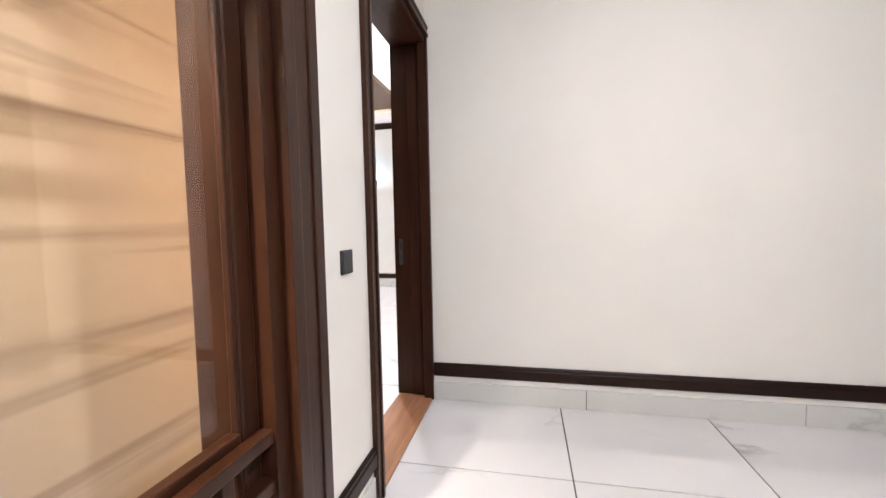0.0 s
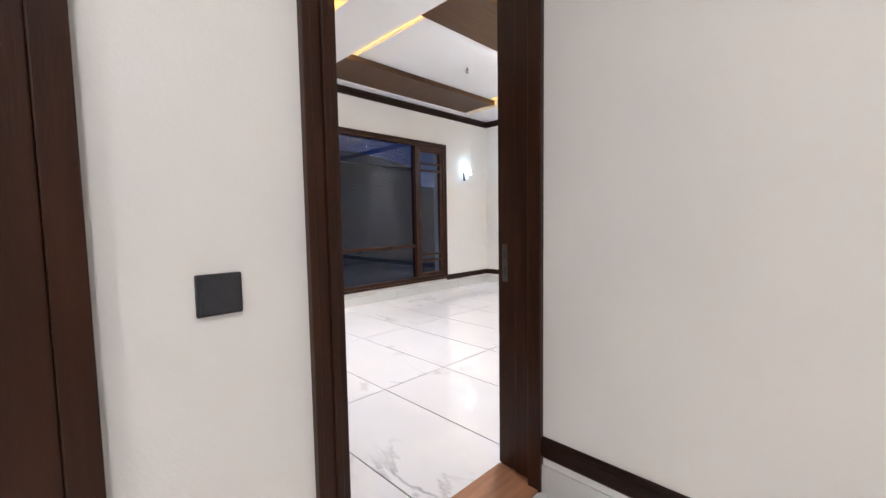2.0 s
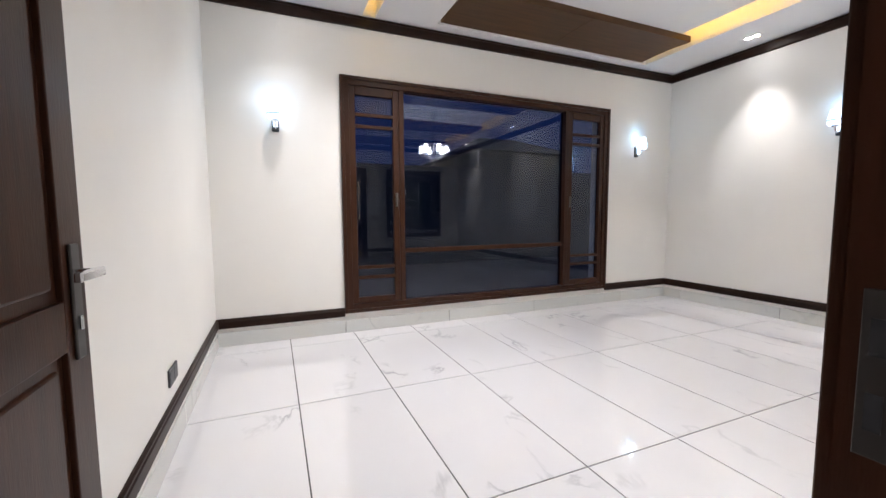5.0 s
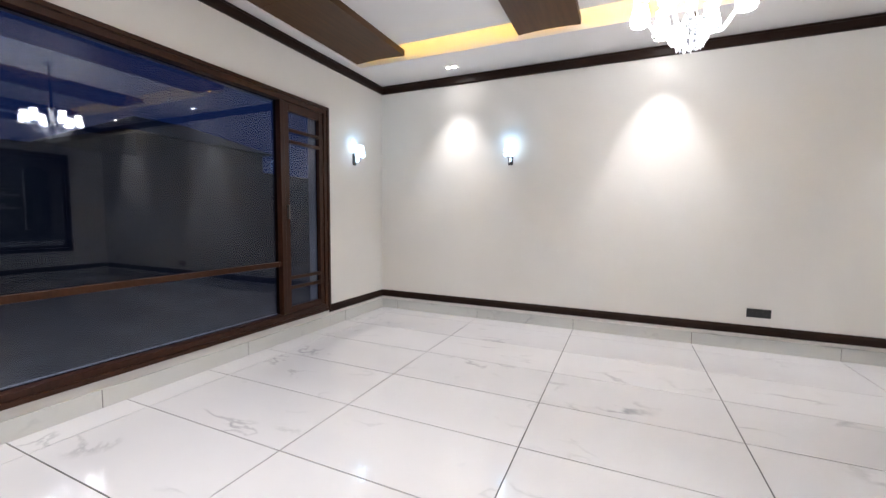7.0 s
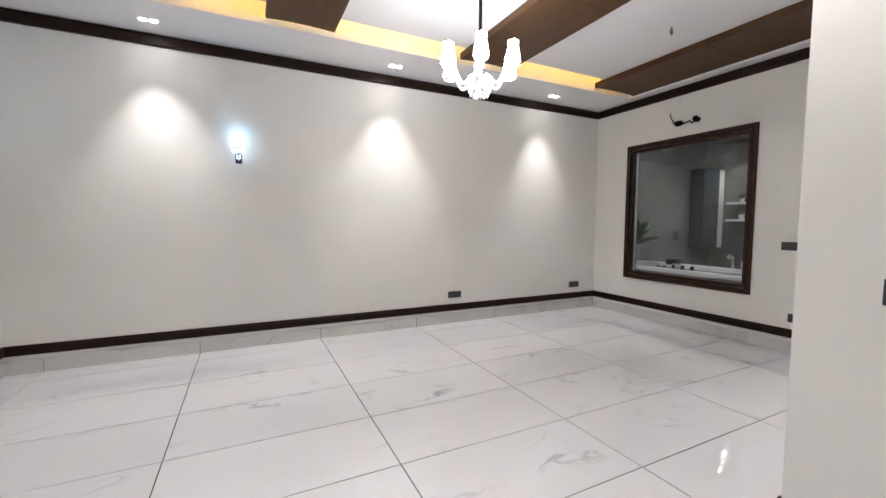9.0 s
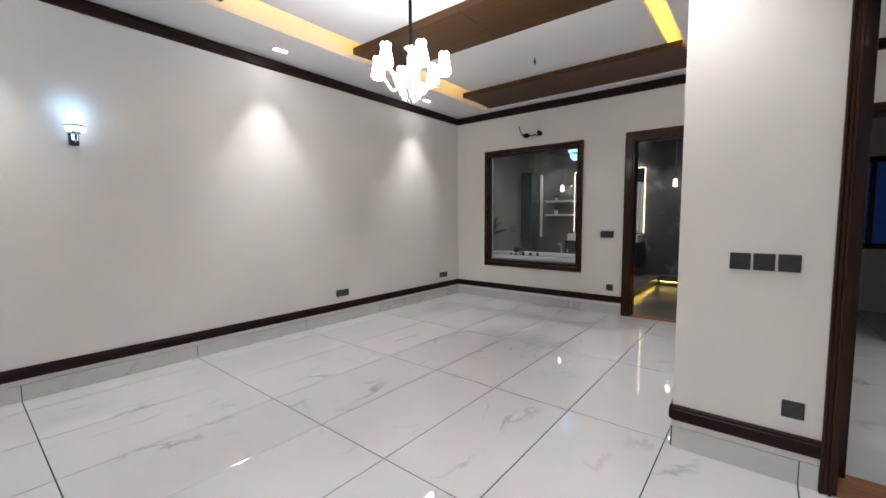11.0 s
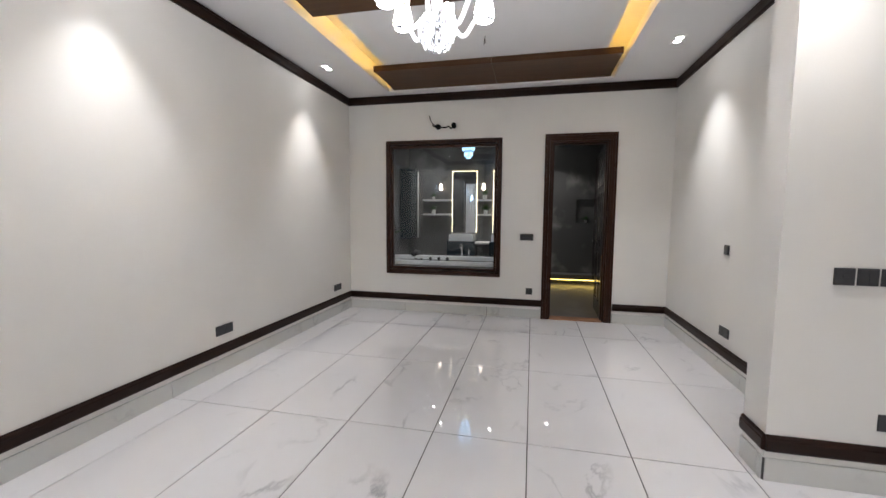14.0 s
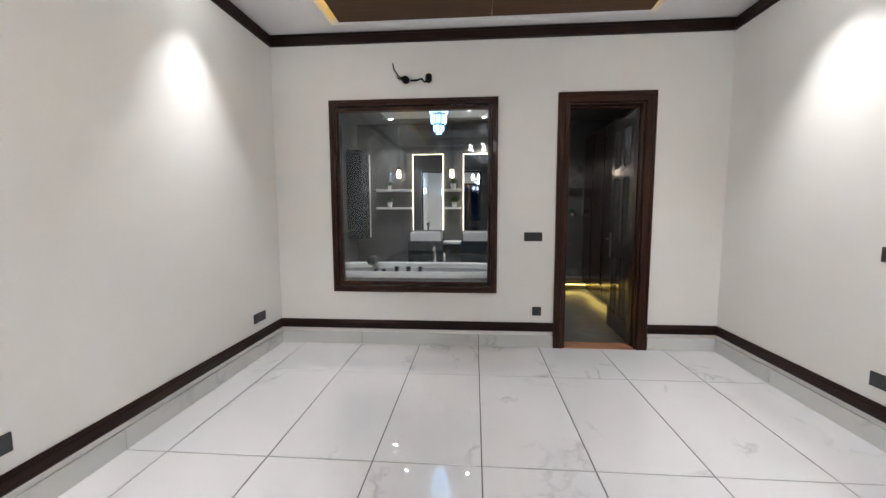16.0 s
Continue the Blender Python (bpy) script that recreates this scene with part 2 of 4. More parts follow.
def solid(xs, ys, zs, holes):
    """A block cut on a grid, with rectangular holes (x0, x1, y0, y1, z0, z1) left out; inner faces are not made."""
    bm = bmesh.new()
    lines = []
    for n, s in enumerate((xs, ys, zs)):
        cuts = [v for h in holes for v in (h[2 * n], h[2 * n + 1]) if min(s) < v < max(s)]
        lines.append(sorted(set(round(v, 4) for v in s + cuts)))
    xs, ys, zs = lines

    def full(i, j, k):
        if not (0 <= i < len(xs) - 1 and 0 <= j < len(ys) - 1 and 0 <= k < len(zs) - 1):
            return False
        c = ((xs[i] + xs[i + 1]) / 2, (ys[j] + ys[j + 1]) / 2, (zs[k] + zs[k + 1]) / 2)
        return not any(h[0] < c[0] < h[1] and h[2] < c[1] < h[3] and h[4] < c[2] < h[5] for h in holes)

    cache = {}

    def v(i, j, k):
        if (i, j, k) not in cache:
            cache[i, j, k] = bm.verts.new((xs[i], ys[j], zs[k]))
        return cache[i, j, k]

    for i in range(len(xs) - 1):
        for j in range(len(ys) - 1):
            for k in range(len(zs) - 1):
                if not full(i, j, k):
                    continue
                if not full(i - 1, j, k):
                    bm.faces.new((v(i, j, k), v(i, j, k + 1), v(i, j + 1, k + 1), v(i, j + 1, k)))
                if not full(i + 1, j, k):
                    bm.faces.new((v(i + 1, j, k), v(i + 1, j + 1, k), v(i + 1, j + 1, k + 1), v(i + 1, j, k + 1)))
                if not full(i, j - 1, k):
                    bm.faces.new((v(i, j, k), v(i + 1, j, k), v(i + 1, j, k + 1), v(i, j, k + 1)))
                if not full(i, j + 1, k):
                    bm.faces.new((v(i, j + 1, k), v(i, j + 1, k + 1), v(i + 1, j + 1, k + 1), v(i + 1, j + 1, k)))
                if not full(i, j, k - 1):
                    bm.faces.new((v(i, j, k), v(i, j + 1, k), v(i + 1, j + 1, k), v(i + 1, j, k)))
                if not full(i, j, k + 1):
                    bm.faces.new((v(i, j, k + 1), v(i + 1, j, k + 1), v(i + 1, j + 1, k + 1), v(i, j + 1, k + 1)))
    return bm


def structure(name, bm, material, label):
    return tagged(finish(name, bm, material), label, kind="structure")


# ---- large structure ----
WX, NY, SY, FY = -7.02, 0.0, -4.41, -5.75     # west wall, north wall, south wall of the long part, south wall by the entrance
DX0, DX1 = -3.19, -2.96                       # faces of the wall with the entrance door
HN, HE, HS = -4.69, 0.1, -8.9                 # hall: north, east and south walls
ZB, ZT, ZC = 3.13, 3.22, 3.42                 # ceiling border, tray, cove hollow
TOP = 3.6

structure("wall_north", solid([WX - 0.25, 0.15], [0.0, 0.2], [-0.1, TOP], []), PAINT, "cream painted long plain bedroom wall")
structure("wall_east", solid([0.0, 0.15], [-4.41, 0.0], [-0.1, TOP],
          [(-1, 1, -2.20, -0.655, 0.63, 2.41), (-1, 1, -3.66, -2.92, -1, 2.42)]), PAINT, "cream painted wall with bathroom window and doorway")
structure("wall_west", solid([WX - 0.25, WX], [FY - 0.2, 0.0], [-0.1, TOP], [(-9, 0, -4.56, -1.20, 0.245, 2.505)]), PAINT,
          "cream painted wall round the wide garden window")
structure("wall_south", solid([DX1, HE + 0.15], [HN, SY], [-0.1, TOP], []), PAINT, "cream painted wall between bedroom and hall")
structure("wall_entrance", solid([DX0, DX1], [-8.9, -3.955], [-0.1, TOP],
          [(-9, 9, -5.70, -4.635, -1, 2.44), (-9, 9, -8.4, -6.33, 0.1, 2.3)]), PAINT, "cream painted wall with the entrance doorway")
structure("wall_entrance_south", solid([WX, DX0], [FY - 0.2, FY], [-0.1, TOP], []), PAINT, "cream painted wall beside the entrance door")
structure("wall_hall_east", solid([HE, HE + 0.15], [HS, HN], [-0.1, TOP], [(-9, 9, -5.75, -4.9, -1, 2.42)]), PAINT, "cream painted hall wall with a doorway")
structure("wall_hall_south", solid([DX1, 2.6], [HS - 0.2, HS], [-0.1, TOP], []), PAINT, "cream painted end wall of hall")

# ceiling: border with cove slots, tray and cove hollow
structure("ceiling", solid([WX, 0.0], [FY, 0.0], [ZB, ZB + 0.05],
          [(-6.88, -0.16, -3.63, -0.695, 0, 9), (WX + 0.02, -3.3, -4.37, -4.24, 0, 9),
           (DX0 - 0.0, 0.5, -9, SY, 0, 9), (DX0, DX1, -9, -3.955, 0, 9)]), CEIL, "white painted ceiling border with cove slots")
structure("ceiling_tray", solid([-6.88, -0.16], [-3.44, -0.905], [ZT, ZT + 0.03], []), CEIL, "white painted raised ceiling tray")
structure("ceiling_cove", solid([WX, 0.0], [FY, 0.0], [ZC, ZC + 0.05], [(DX0, 0.5, -9, SY, 0, 9)]), CEIL, "white hollow above the cove lighting")
structure("ceiling_hall", solid([DX1, 2.6], [HS, HN], [ZB, ZB + 0.1], []), CEIL, "white painted hall ceiling")

for y in (-0.965, -3.38):
    ob = empty("cove_light", -3.5, y, ZT + 0.045, "warm yellow light strip hidden in ceiling cove", "cove light", "ceiling cove lights")
    part("strip", box(-3.3, 3.3, -0.015, 0.015, -0.008, 0.012, 0.003), COVE, ob)
    part("channel", box(-3.32, 3.32, -0.02, 0.02, -0.0145, -0.0085), CEIL, ob)
ob = empty("cove_light", -5.1, -4.46, ZB + 0.065, "warm yellow light strip hidden in entrance ceiling", "cove light", "ceiling cove lights")
part("strip", box(-1.75, 1.75, -0.015, 0.015, -0.008, 0.012, 0.003), COVE, ob)
part("channel", box(-1.77, 1.77, -0.02, 0.02, -0.0145, -0.0085), CEIL, ob)
structure("ceiling_cove_sides", add_box(add_box(box(WX, 0, -0.60, -0.58, ZB + 0.05, ZC), WX, 0, -3.74, -3.72, ZB + 0.05, ZC), WX, DX0, -4.22, -4.20, ZB + 0.05, ZC),
          CEIL, "white side walls of the ceiling coves")

# dark veneered beams hung across the tray: three boards each, slightly bowed
for x0, x1 in ((-6.88, -6.22), (-4.90, -4.30), (-2.94, -2.27), (-0.90, -0.165)):
    beam = empty("ceiling_beam", (x0 + x1) / 2, -2.19, 3.15, "dark brown veneered flat beam across white ceiling", "ceiling beam", "ceiling beams")
    w = (x1 - x0) / 2
    for k in range(2):
        ya, yb = (-1.40, -0.0025) if k == 0 else (0.0025, 1.425)
        bm = bmesh.new()
        N = 8
        low = []
        for y in (ya, yb):
            low.append([bm.verts.new((-w + 2 * w * i / N, y, 0.012 * (1 - (2 * i / N - 1) ** 2))) for i in range(N + 1)])
        high = [[bm.verts.new((-w + 2 * w * i / N, y, 0.067)) for i in range(N + 1)] for y in (ya, yb)]
        for i in range(N):
            bm.faces.new((low[0][i], low[1][i], low[1][i + 1], low[0][i + 1]))
            bm.faces.new((high[0][i], high[0][i + 1], high[1][i + 1], high[1][i]))
            for s in (0, 1):
                bm.faces.new((low[s][i], low[s][i + 1], high[s][i + 1], high[s][i]))
        for i in (0, N):
            bm.faces.new((low[0][i], high[0][i], high[1][i], low[1][i]))
        part("board", bm, BEAM, beam)

# cornice, dark skirting board and tile skirting along the walls
RUNS = [  # x0, y0, x1, y1, normal, openings along the run (for skirting)
    (WX, 0, 0, 0, (0, -1), []),
    (0, SY, 0, 0, (-1, 0), [(-3.755, -2.85)]),
    (WX, FY, WX, 0, (1, 0), [(-4.605, -1.155)]),
    (DX1, SY, 0, SY, (0, 1), []),
    (DX0, FY, DX0, -3.955, (-1, 0), [(-5.75, -4.60)]),
    (DX0, -3.955, DX1, -3.955, (0, 1), []),
    (DX1, SY, DX1, -3.955, (1, 0), []),
    (WX, FY, DX0, FY, (0, 1), []),
    (DX1, HN, HE, HN, (0, -1), []),
    (DX1, HS, DX1, HN, (1, 0), [(-8.58, -6.16), (-5.76, -4.69)]),
    (HE, HS, HE, HN, (-1, 0), [(-5.84, -4.81)]),
    (DX1, HS, HE, HS, (0, 1), []),
]


def strip_box(run, a, b, z0, z1, depth, bevel=0.0):
    x0, y0, x1, y1, n, _ = run
    if y0 == y1:
        return box(a, b, y0, y0 + n[1] * depth, z0, z1, bevel)
    return box(x0, x0 + n[0] * depth, a, b, z0, z1, bevel)


def profile_run(run, a, b, z0, z1, depth):
    """A moulded board: a main face with a stepped, chamfered top and foot."""
    x0, y0, x1, y1, n, _ = run
    h = z1 - z0
    prof = [(0, 0), (depth * 0.7, 0), (depth, h * 0.12), (depth, h * 0.7), (depth * 0.75, h * 0.78), (depth * 0.75, h * 0.9), (depth * 0.4, h), (0, h)]
    bm = bmesh.new()
    ends = []
    for s in (a, b):
        ends.append([bm.verts.new((s, y0 + n[1] * d, z0 + z) if y0 == y1 else (x0 + n[0] * d, s, z0 + z)) for d, z in prof])
    for i in range(len(prof)):
        j = (i + 1) % len(prof)
        bm.faces.new((ends[0][i], ends[0][j], ends[1][j], ends[1][i]))
    bm.faces.new(ends[0])
    bm.faces.new(ends[1])
    return bm


skirting = empty("baseboard", 0, 0, 0, "dark brown moulded skirting board above tile skirting", "skirting", kind="structure")
tile_skirt = empty("trim", 0, 0, 0, "pale grey marble skirting tiles along walls", "skirting tiles", kind="structure")
cornice = empty("trim", 0, 0, 0, "dark brown cornice round ceiling", "cornice", kind="structure")
for run in RUNS:
    x0, y0, x1, y1, n, gaps = run
    a, b = (x0, x1) if y0 == y1 else (y0, y1)
    a, b = min(a, b), max(a, b)
    part("cornice_board", profile_run(run, a, b, 3.015, ZB - 0.003, 0.028), TRIMWOOD, cornice)
    cuts = [a]
    for g in gaps:
        cuts += list(g)
    cuts.append(b)
    for s, e in zip(cuts[::2], cuts[1::2]):
        if e - s < 0.02:
            continue
        part("skirting_board", profile_run(run, s, e, 0.168, 0.258, 0.02), TRIMWOOD, skirting)
        part("grout_bed", strip_box(run, s, e, 0.0, 0.124, 0.006), GROUT, tile_skirt)
        start, step = (-0.735, 1.205) if y0 == y1 else (-0.869, 1.218)
        joints = [s] + [start + step * k for k in range(-9, 4) if s + 0.03 < start + step * k < e - 0.03] + [e]
        for p, q in zip(joints, joints[1:]):
            part("skirting_tile", strip_box(run, p + 0.0022, q - 0.0022, 0.0, 0.128, 0.012, 0.002), SKIRT, tile_skirt)
# below the garden window the tile skirting runs on
part("grout_bed", box(WX, WX + 0.006, -4.60, -1.16, 0, 0.124), GROUT, tile_skirt)
for k in range(3):
    part("skirting_tile", box(WX, WX + 0.012, -4.60 + 1.15 * k + 0.0022, -4.60 + 1.15 * (k + 1) - 0.0022, 0, 0.128, 0.002), SKIRT, tile_skirt)


# ---- door frames ----
def frame_profile(bm, axis_x, side, y0, y1, z0, z1, width, depth, foot=False):
    """Moulded casing round an opening in a wall across x: face at axis_x, proud towards side."""
    for d0, d1, t in ((0, 0.3, 1.0), (0.3, 0.72, 0.72), (0.72, 1.0, 0.9)):
        w0, w1 = width * d0, width * d1
        xa, xb = sorted((axis_x, axis_x + side * depth * t))
        low = z0 - w0 if foot else z0
        add_box(bm, xa, xb, y0 - w1, y0 - w0 - 0.0005, low, z1 + w0, 0.003)
        add_box(bm, xa, xb, y1 + w0 + 0.0005, y1 + w1, low, z1 + w0, 0.003)
        add_box(bm, xa, xb, y0 - w1, y1 + w1, z1 + w0 + 0.0005, z1 + w1, 0.003)
    return bm


def door_frame(name, label, xa, xb, y0, y1, top, width=0.09, sides=(True, True), clip=None):
    f = empty(name, 0, 0, 0, label, "door frame", kind="structure")
    lining = bmesh.new()
    t = 0.03
    add_box(lining, xa - 0.004, xb + 0.004, y0, y0 + t, 0, top)
    add_box(lining, xa - 0.004, xb + 0.004, y1 - t, y1, 0, top)
    add_box(lining, xa - 0.004, xb + 0.004, y0 + t, y1 - t, top - t, top)
    part("lining", lining, WOOD, f)
    stop = bmesh.new()
    xm = xa * 0.6 + xb * 0.4
    add_box(stop, xm, xb + 0.002, y0 + t, y0 + t + 0.012, 0, top - t, 0.002)
    add_box(stop, xm, xb + 0.002, y1 - t - 0.012, y1 - t, 0, top - t, 0.002)
    add_box(stop, xm, xb + 0.002, y0 + t + 0.012, y1 - t - 0.012, top - t - 0.012, top - t, 0.002)
    part("door_stop", stop, WOOD, f)
    if sides[0]:
        part("casing", frame_profile(bmesh.new(), xa, -1, y0 + 0.01, y1 - 0.01, 0, top - 0.01, width, 0.028), WOOD, f)
    if sides[1]:
        part("casing", frame_profile(bmesh.new(), xb, 1, y0 + 0.01, y1 - 0.01, 0, top - 0.01, clip or width, 0.028), WOOD, f)
    return f


entrance = door_frame("door_1", "dark mahogany moulded entrance door frame", DX0, DX1, -5.70, -4.635, 2.44, 0.045, clip=0.07)
part("threshold", box(DX0 - 0.01, DX1 + 0.01, -5.67, -4.665, -0.02, 0.012, 0.003), SILLWOOD, entrance, "worn light brown wooden threshold")
part("casing", box(DX1 - 0.045, DX1 + 0.02, -4.717, -4.6665, 0, 2.43, 0.004), WOOD, entrance)
part("strike_plate", box(DX0 + 0.012, DX0 + 0.042, -4.6675, -4.6645, 0.93, 1.11, 0.001), DARKMETAL, entrance, "dark metal strike plate")
part("keep", box(DX0 + 0.02, DX0 + 0.034, -4.6685, -4.667, 1.04, 1.08), BLACK, entrance)
part("keep", box(DX0 + 0.02, DX0 + 0.034, -4.6685, -4.667, 0.96, 1.0), BLACK, entrance)
bath_frame = door_frame("door_2", "dark mahogany moulded bathroom door frame", 0.0, 0.15, -3.66, -2.92, 2.42, 0.095)
part("threshold", box(-0.01, 0.16, -3.63, -2.95, -0.02, 0.012, 0.003), SILLWOOD, bath_frame, "brown wooden threshold")
hall_frame = door_frame("door_3", "dark mahogany door frame across the hall", HE, HE + 0.15, -5.75, -4.9, 2.42, 0.09)


def door_leaf(name, label, x, y, turn, width, height, side, wood=None, fluted=False):
    """A panelled leaf hung at its origin, reaching along local x; side: which local y face carries the lever."""
    d = empty(name, x, y, 0.015, label, "door", turn=turn)
    wood = wood or WOOD
    t = 0.022
    slab = bmesh.new()
    st = 0.115
    add_box(slab, 0, st, -t, t, 0, height, 0.003)
    add_box(slab, width - st, width, -t, t, 0, height, 0.003)
    rails = (0, 0.2, 0.86, 0.98, 1.72, 1.83, height - 0.13, height)
    for a, b in zip(rails[::2], rails[1::2]):
        add_box(slab, st - 0.001, width - st + 0.001, -t + 0.0005, t - 0.0005, a, b, 0.003)
    mid = width / 2
    add_box(slab, mid - 0.05, mid + 0.05, -t + 0.001, t - 0.001, 0.15, height - 0.1, 0.003)
    part("stiles_and_rails", slab, wood, d)
    for a, b in ((0.2, 0.86), (0.98, 1.72), (1.83, height - 0.13)):
        for p, q in ((st, mid - 0.05), (mid + 0.05, width - st)):
            pn = bmesh.new()
            add_box(pn, p - 0.003, q + 0.003, -0.008, 0.008, a - 0.003, b + 0.003)
            add_box(pn, p + 0.03, q - 0.03, -0.016, 0.016, a + 0.03, b - 0.03, 0.007)
            if fluted:
                for i in range(4):
                    c = p + 0.035 + (q - p - 0.07) * i / 3
                    add_box(pn, c - 0.009, c + 0.009, -0.021, 0.021, a + 0.012, b - 0.012, 0.005)
            part("panel", pn, wood, d)
    for s in (-1, 1):
        handle = part("handle", box(width - 0.085, width - 0.04, s * t, s * (t + 0.008), 0.83, 1.11, 0.003), DARKMETAL, d, "dark metal lever handle on a long plate")
        lever = bmesh.new()
        add_box(lever, width - 0.072, width - 0.053, *sorted((s * (t + 0.008), s * (t + 0.06))), 1.03, 1.05, 0.003)
        add_box(lever, width - 0.185, width - 0.05, *sorted((s * (t + 0.045), s * (t + 0.062))), 1.03, 1.052, 0.004)
        part("lever", lever, CHROME, handle)
        part("key_cylinder", box(width - 0.07, width - 0.055, *sorted((s * (t + 0.008), s * (t + 0.013))), 0.90, 0.935, 0.003), CHROME, handle)
    for z in (0.25, 1.2, height - 0.25):
        part("hinge", spin([(0.008, z - 0.05), (0.008, z + 0.05)], 10, (-0.006, t, 0)), DARKMETAL, d)
    return d


door_leaf("entrance_door", "open dark mahogany panelled entrance door against wall", DX0 - 0.035, -5.708, 180, 1.03, 2.38, -1)
door_leaf("bathroom_door", "open dark glossy panelled wooden bathroom door", 0.16, -3.645, -1.5, 0.70, 2.36, 1, DOORWOOD, True)


# ---- windows ----
def bar_set(parent, y0, y1, x, zs, thick=0.035, depth=0.03):
    for z in zs:
        part("glazing_bar", box(x - depth / 2, x + depth / 2, y0, y1, z - thick / 2, z + thick / 2, 0.004), WOOD, parent)


win = empty("window_1", 0, 0, 0, "wide dark wooden garden window with barred side casements", "window", kind="structure")
bm = bmesh.new()
Y0, Y1, Z0, Z1 = -4.605, -1.155, 0.2, 2.55
for wd, t0, dp in ((0.035, 0.0, 0.032), (0.085, 0.035, 0.02)):
    add_box(bm, WX - 0.09, WX + dp, Y0 + t0, Y0 + wd, Z0 + t0, Z1 - t0, 0.004)
    add_box(bm, WX - 0.09, WX + dp, Y1 - wd, Y1 - t0, Z0 + t0, Z1 - t0, 0.004)
    add_box(bm, WX - 0.09, WX + dp, Y0 + wd, Y1 - wd, Z1 - wd, Z1 - t0, 0.004)
    add_box(bm, WX - 0.09, WX + dp, Y0 + wd, Y1 - wd, Z0 + t0, Z0 + wd, 0.004)
part("window_frame", bm, WOOD, win)
mull = bmesh.new()
for y in (-3.985, -1.835):
    add_box(mull, WX - 0.09, WX + 0.012, y - 0.028, y + 0.028, Z0 + 0.085, Z1 - 0.085, 0.004)
part("mullion", mull, WOOD, win)
for ya, yb in ((-4.52, -4.013), (-1.807, -1.24)):
    cas = bmesh.new()
    w = 0.062
    add_box(cas, WX - 0.05, WX + 0.006, ya, ya + w, Z0 + 0.087, Z1 - 0.087, 0.005)
    add_box(cas, WX - 0.05, WX + 0.006, yb - w, yb, Z0 + 0.087, Z1 - 0.087, 0.005)
    add_box(cas, WX - 0.05, WX + 0.006, ya + w, yb - w, Z1 - 0.087 - 0.085, Z1 - 0.087, 0.005)
    add_box(cas, WX - 0.05, WX + 0.006, ya + w, yb - w, Z0 + 0.087, Z0 + 0.15, 0.005)
    c = part("casement", cas, WOOD, win)
    bar_set(c, ya + w, yb - w, WX - 0.006, (2.19, 2.075, 0.66, 0.555))
    pane = part("pane", box(WX - 0.034, WX - 0.03, ya + w - 0.01, yb - w + 0.01, Z0 + 0.14, Z1 - 0.16), TINT, c)
    pane.visible_shadow = False
    hy = yb - w / 2 if ya < -4 else ya + w / 2
    part("handle", box(WX + 0.006, WX + 0.03, hy - 0.011, hy + 0.011, 1.28, 1.42, 0.005), DARKMETAL, c)
pane = part("pane", box(WX - 0.052, WX - 0.047, -3.96, -1.86, Z0 + 0.08, Z1 - 0.08), TINT, win)
pane.visible_shadow = False
part("rail", box(WX - 0.045, WX - 0.012, -3.957, -1.863, 0.79, 0.84, 0.006), WOOD, win)

bwin = empty("window_2", 0, 0, 0, "dark wooden framed fixed glass window into bathroom", "window", kind="structure")
bm = frame_profile(bmesh.new(), 0.0, -1, -2.205, -0.65, 0.62, 2.42, 0.062, 0.03, True)
for d0, d1, t in ((0, 0.3, 1.0), (0.3, 0.72, 0.72), (0.72, 1.0, 0.9)):
    w0, w1 = 0.062 * d0, 0.062 * d1
    add_box(bm, -0.03 * t, 0, -2.205 - w1, -0.65 + w1, 0.62 - w1, 0.62 - w0 - 0.0005, 0.003)
add_box(bm, 0.0, 0.06, -2.21, -2.172, 0.62, 2.42)
add_box(bm, 0.0, 0.06, -0.685, -0.645, 0.62, 2.42)
add_box(bm, 0.0, 0.06, -2.172, -0.685, 2.375, 2.42)
add_box(bm, 0.0, 0.06, -2.172, -0.685, 0.62, 0.665)
part("window_frame", bm, WOOD, bwin)
pane = part("pane", box(0.03, 0.036, -2.18, -0.68, 0.655, 2.385), GLASS, bwin)
pane.visible_shadow = False

hwin = empty("window_3", 0, 0, 0, "dark mahogany hall glazing with wooden lattice bars", "window", kind="structure")
bm = frame_profile(bmesh.new(), DX1, 1, -8.4, -6.345, 0.1, 2.3, 0.183, 0.035)
part("casing", bm, WOOD, hwin)
bm = bmesh.new()
add_box(bm, DX0, DX1 - 0.001, -6.40, -6.33, 0.1, 2.3)
add_box(bm, DX0 + 0.05, DX1 - 0.05, -6.465, -6.395, 0.1, 2.3, 0.01)
add_box(bm, DX1 - 0.075, DX1 - 0.055, -6.478, -6.46, 0.1, 2.3, 0.006)
add_box(bm, DX0, DX1 - 0.02, -8.4, -8.25, 0.1, 2.3, 0.004)
add_box(bm, DX0, DX1 - 0.02, -8.4, -6.43, 2.15, 2.3, 0.004)
add_box(bm, DX0, DX1 - 0.02, -8.4, -6.43, 0.1, 0.3, 0.004)
part("window_frame", bm, WOOD, hwin)
part("glazing_bead", box(DX1 - 0.085, DX1 - 0.05, -8.25, -6.47, 0.665, 0.70, 0.006), WOOD, hwin)
for z in (0.655, 0.52, 1.83, 1.96):
    part("glazing_bar", box(DX1 - 0.05, DX1 - 0.01, -8.25, -6.37, z - 0.02, z + 0.02, 0.005), WOOD, hwin)
for y in (-6.56, -7.4):
    part("glazing_bar", box(DX1 - 0.045, DX1 - 0.015, y - 0.02, y + 0.02, 0.54, 0.635, 0.004), WOOD, hwin)
pane = part("pane", box(DX1 - 0.09, DX1 - 0.084, -8.3, -6.44, 0.25, 2.2), GLASS, hwin)
pane.visible_shadow = False


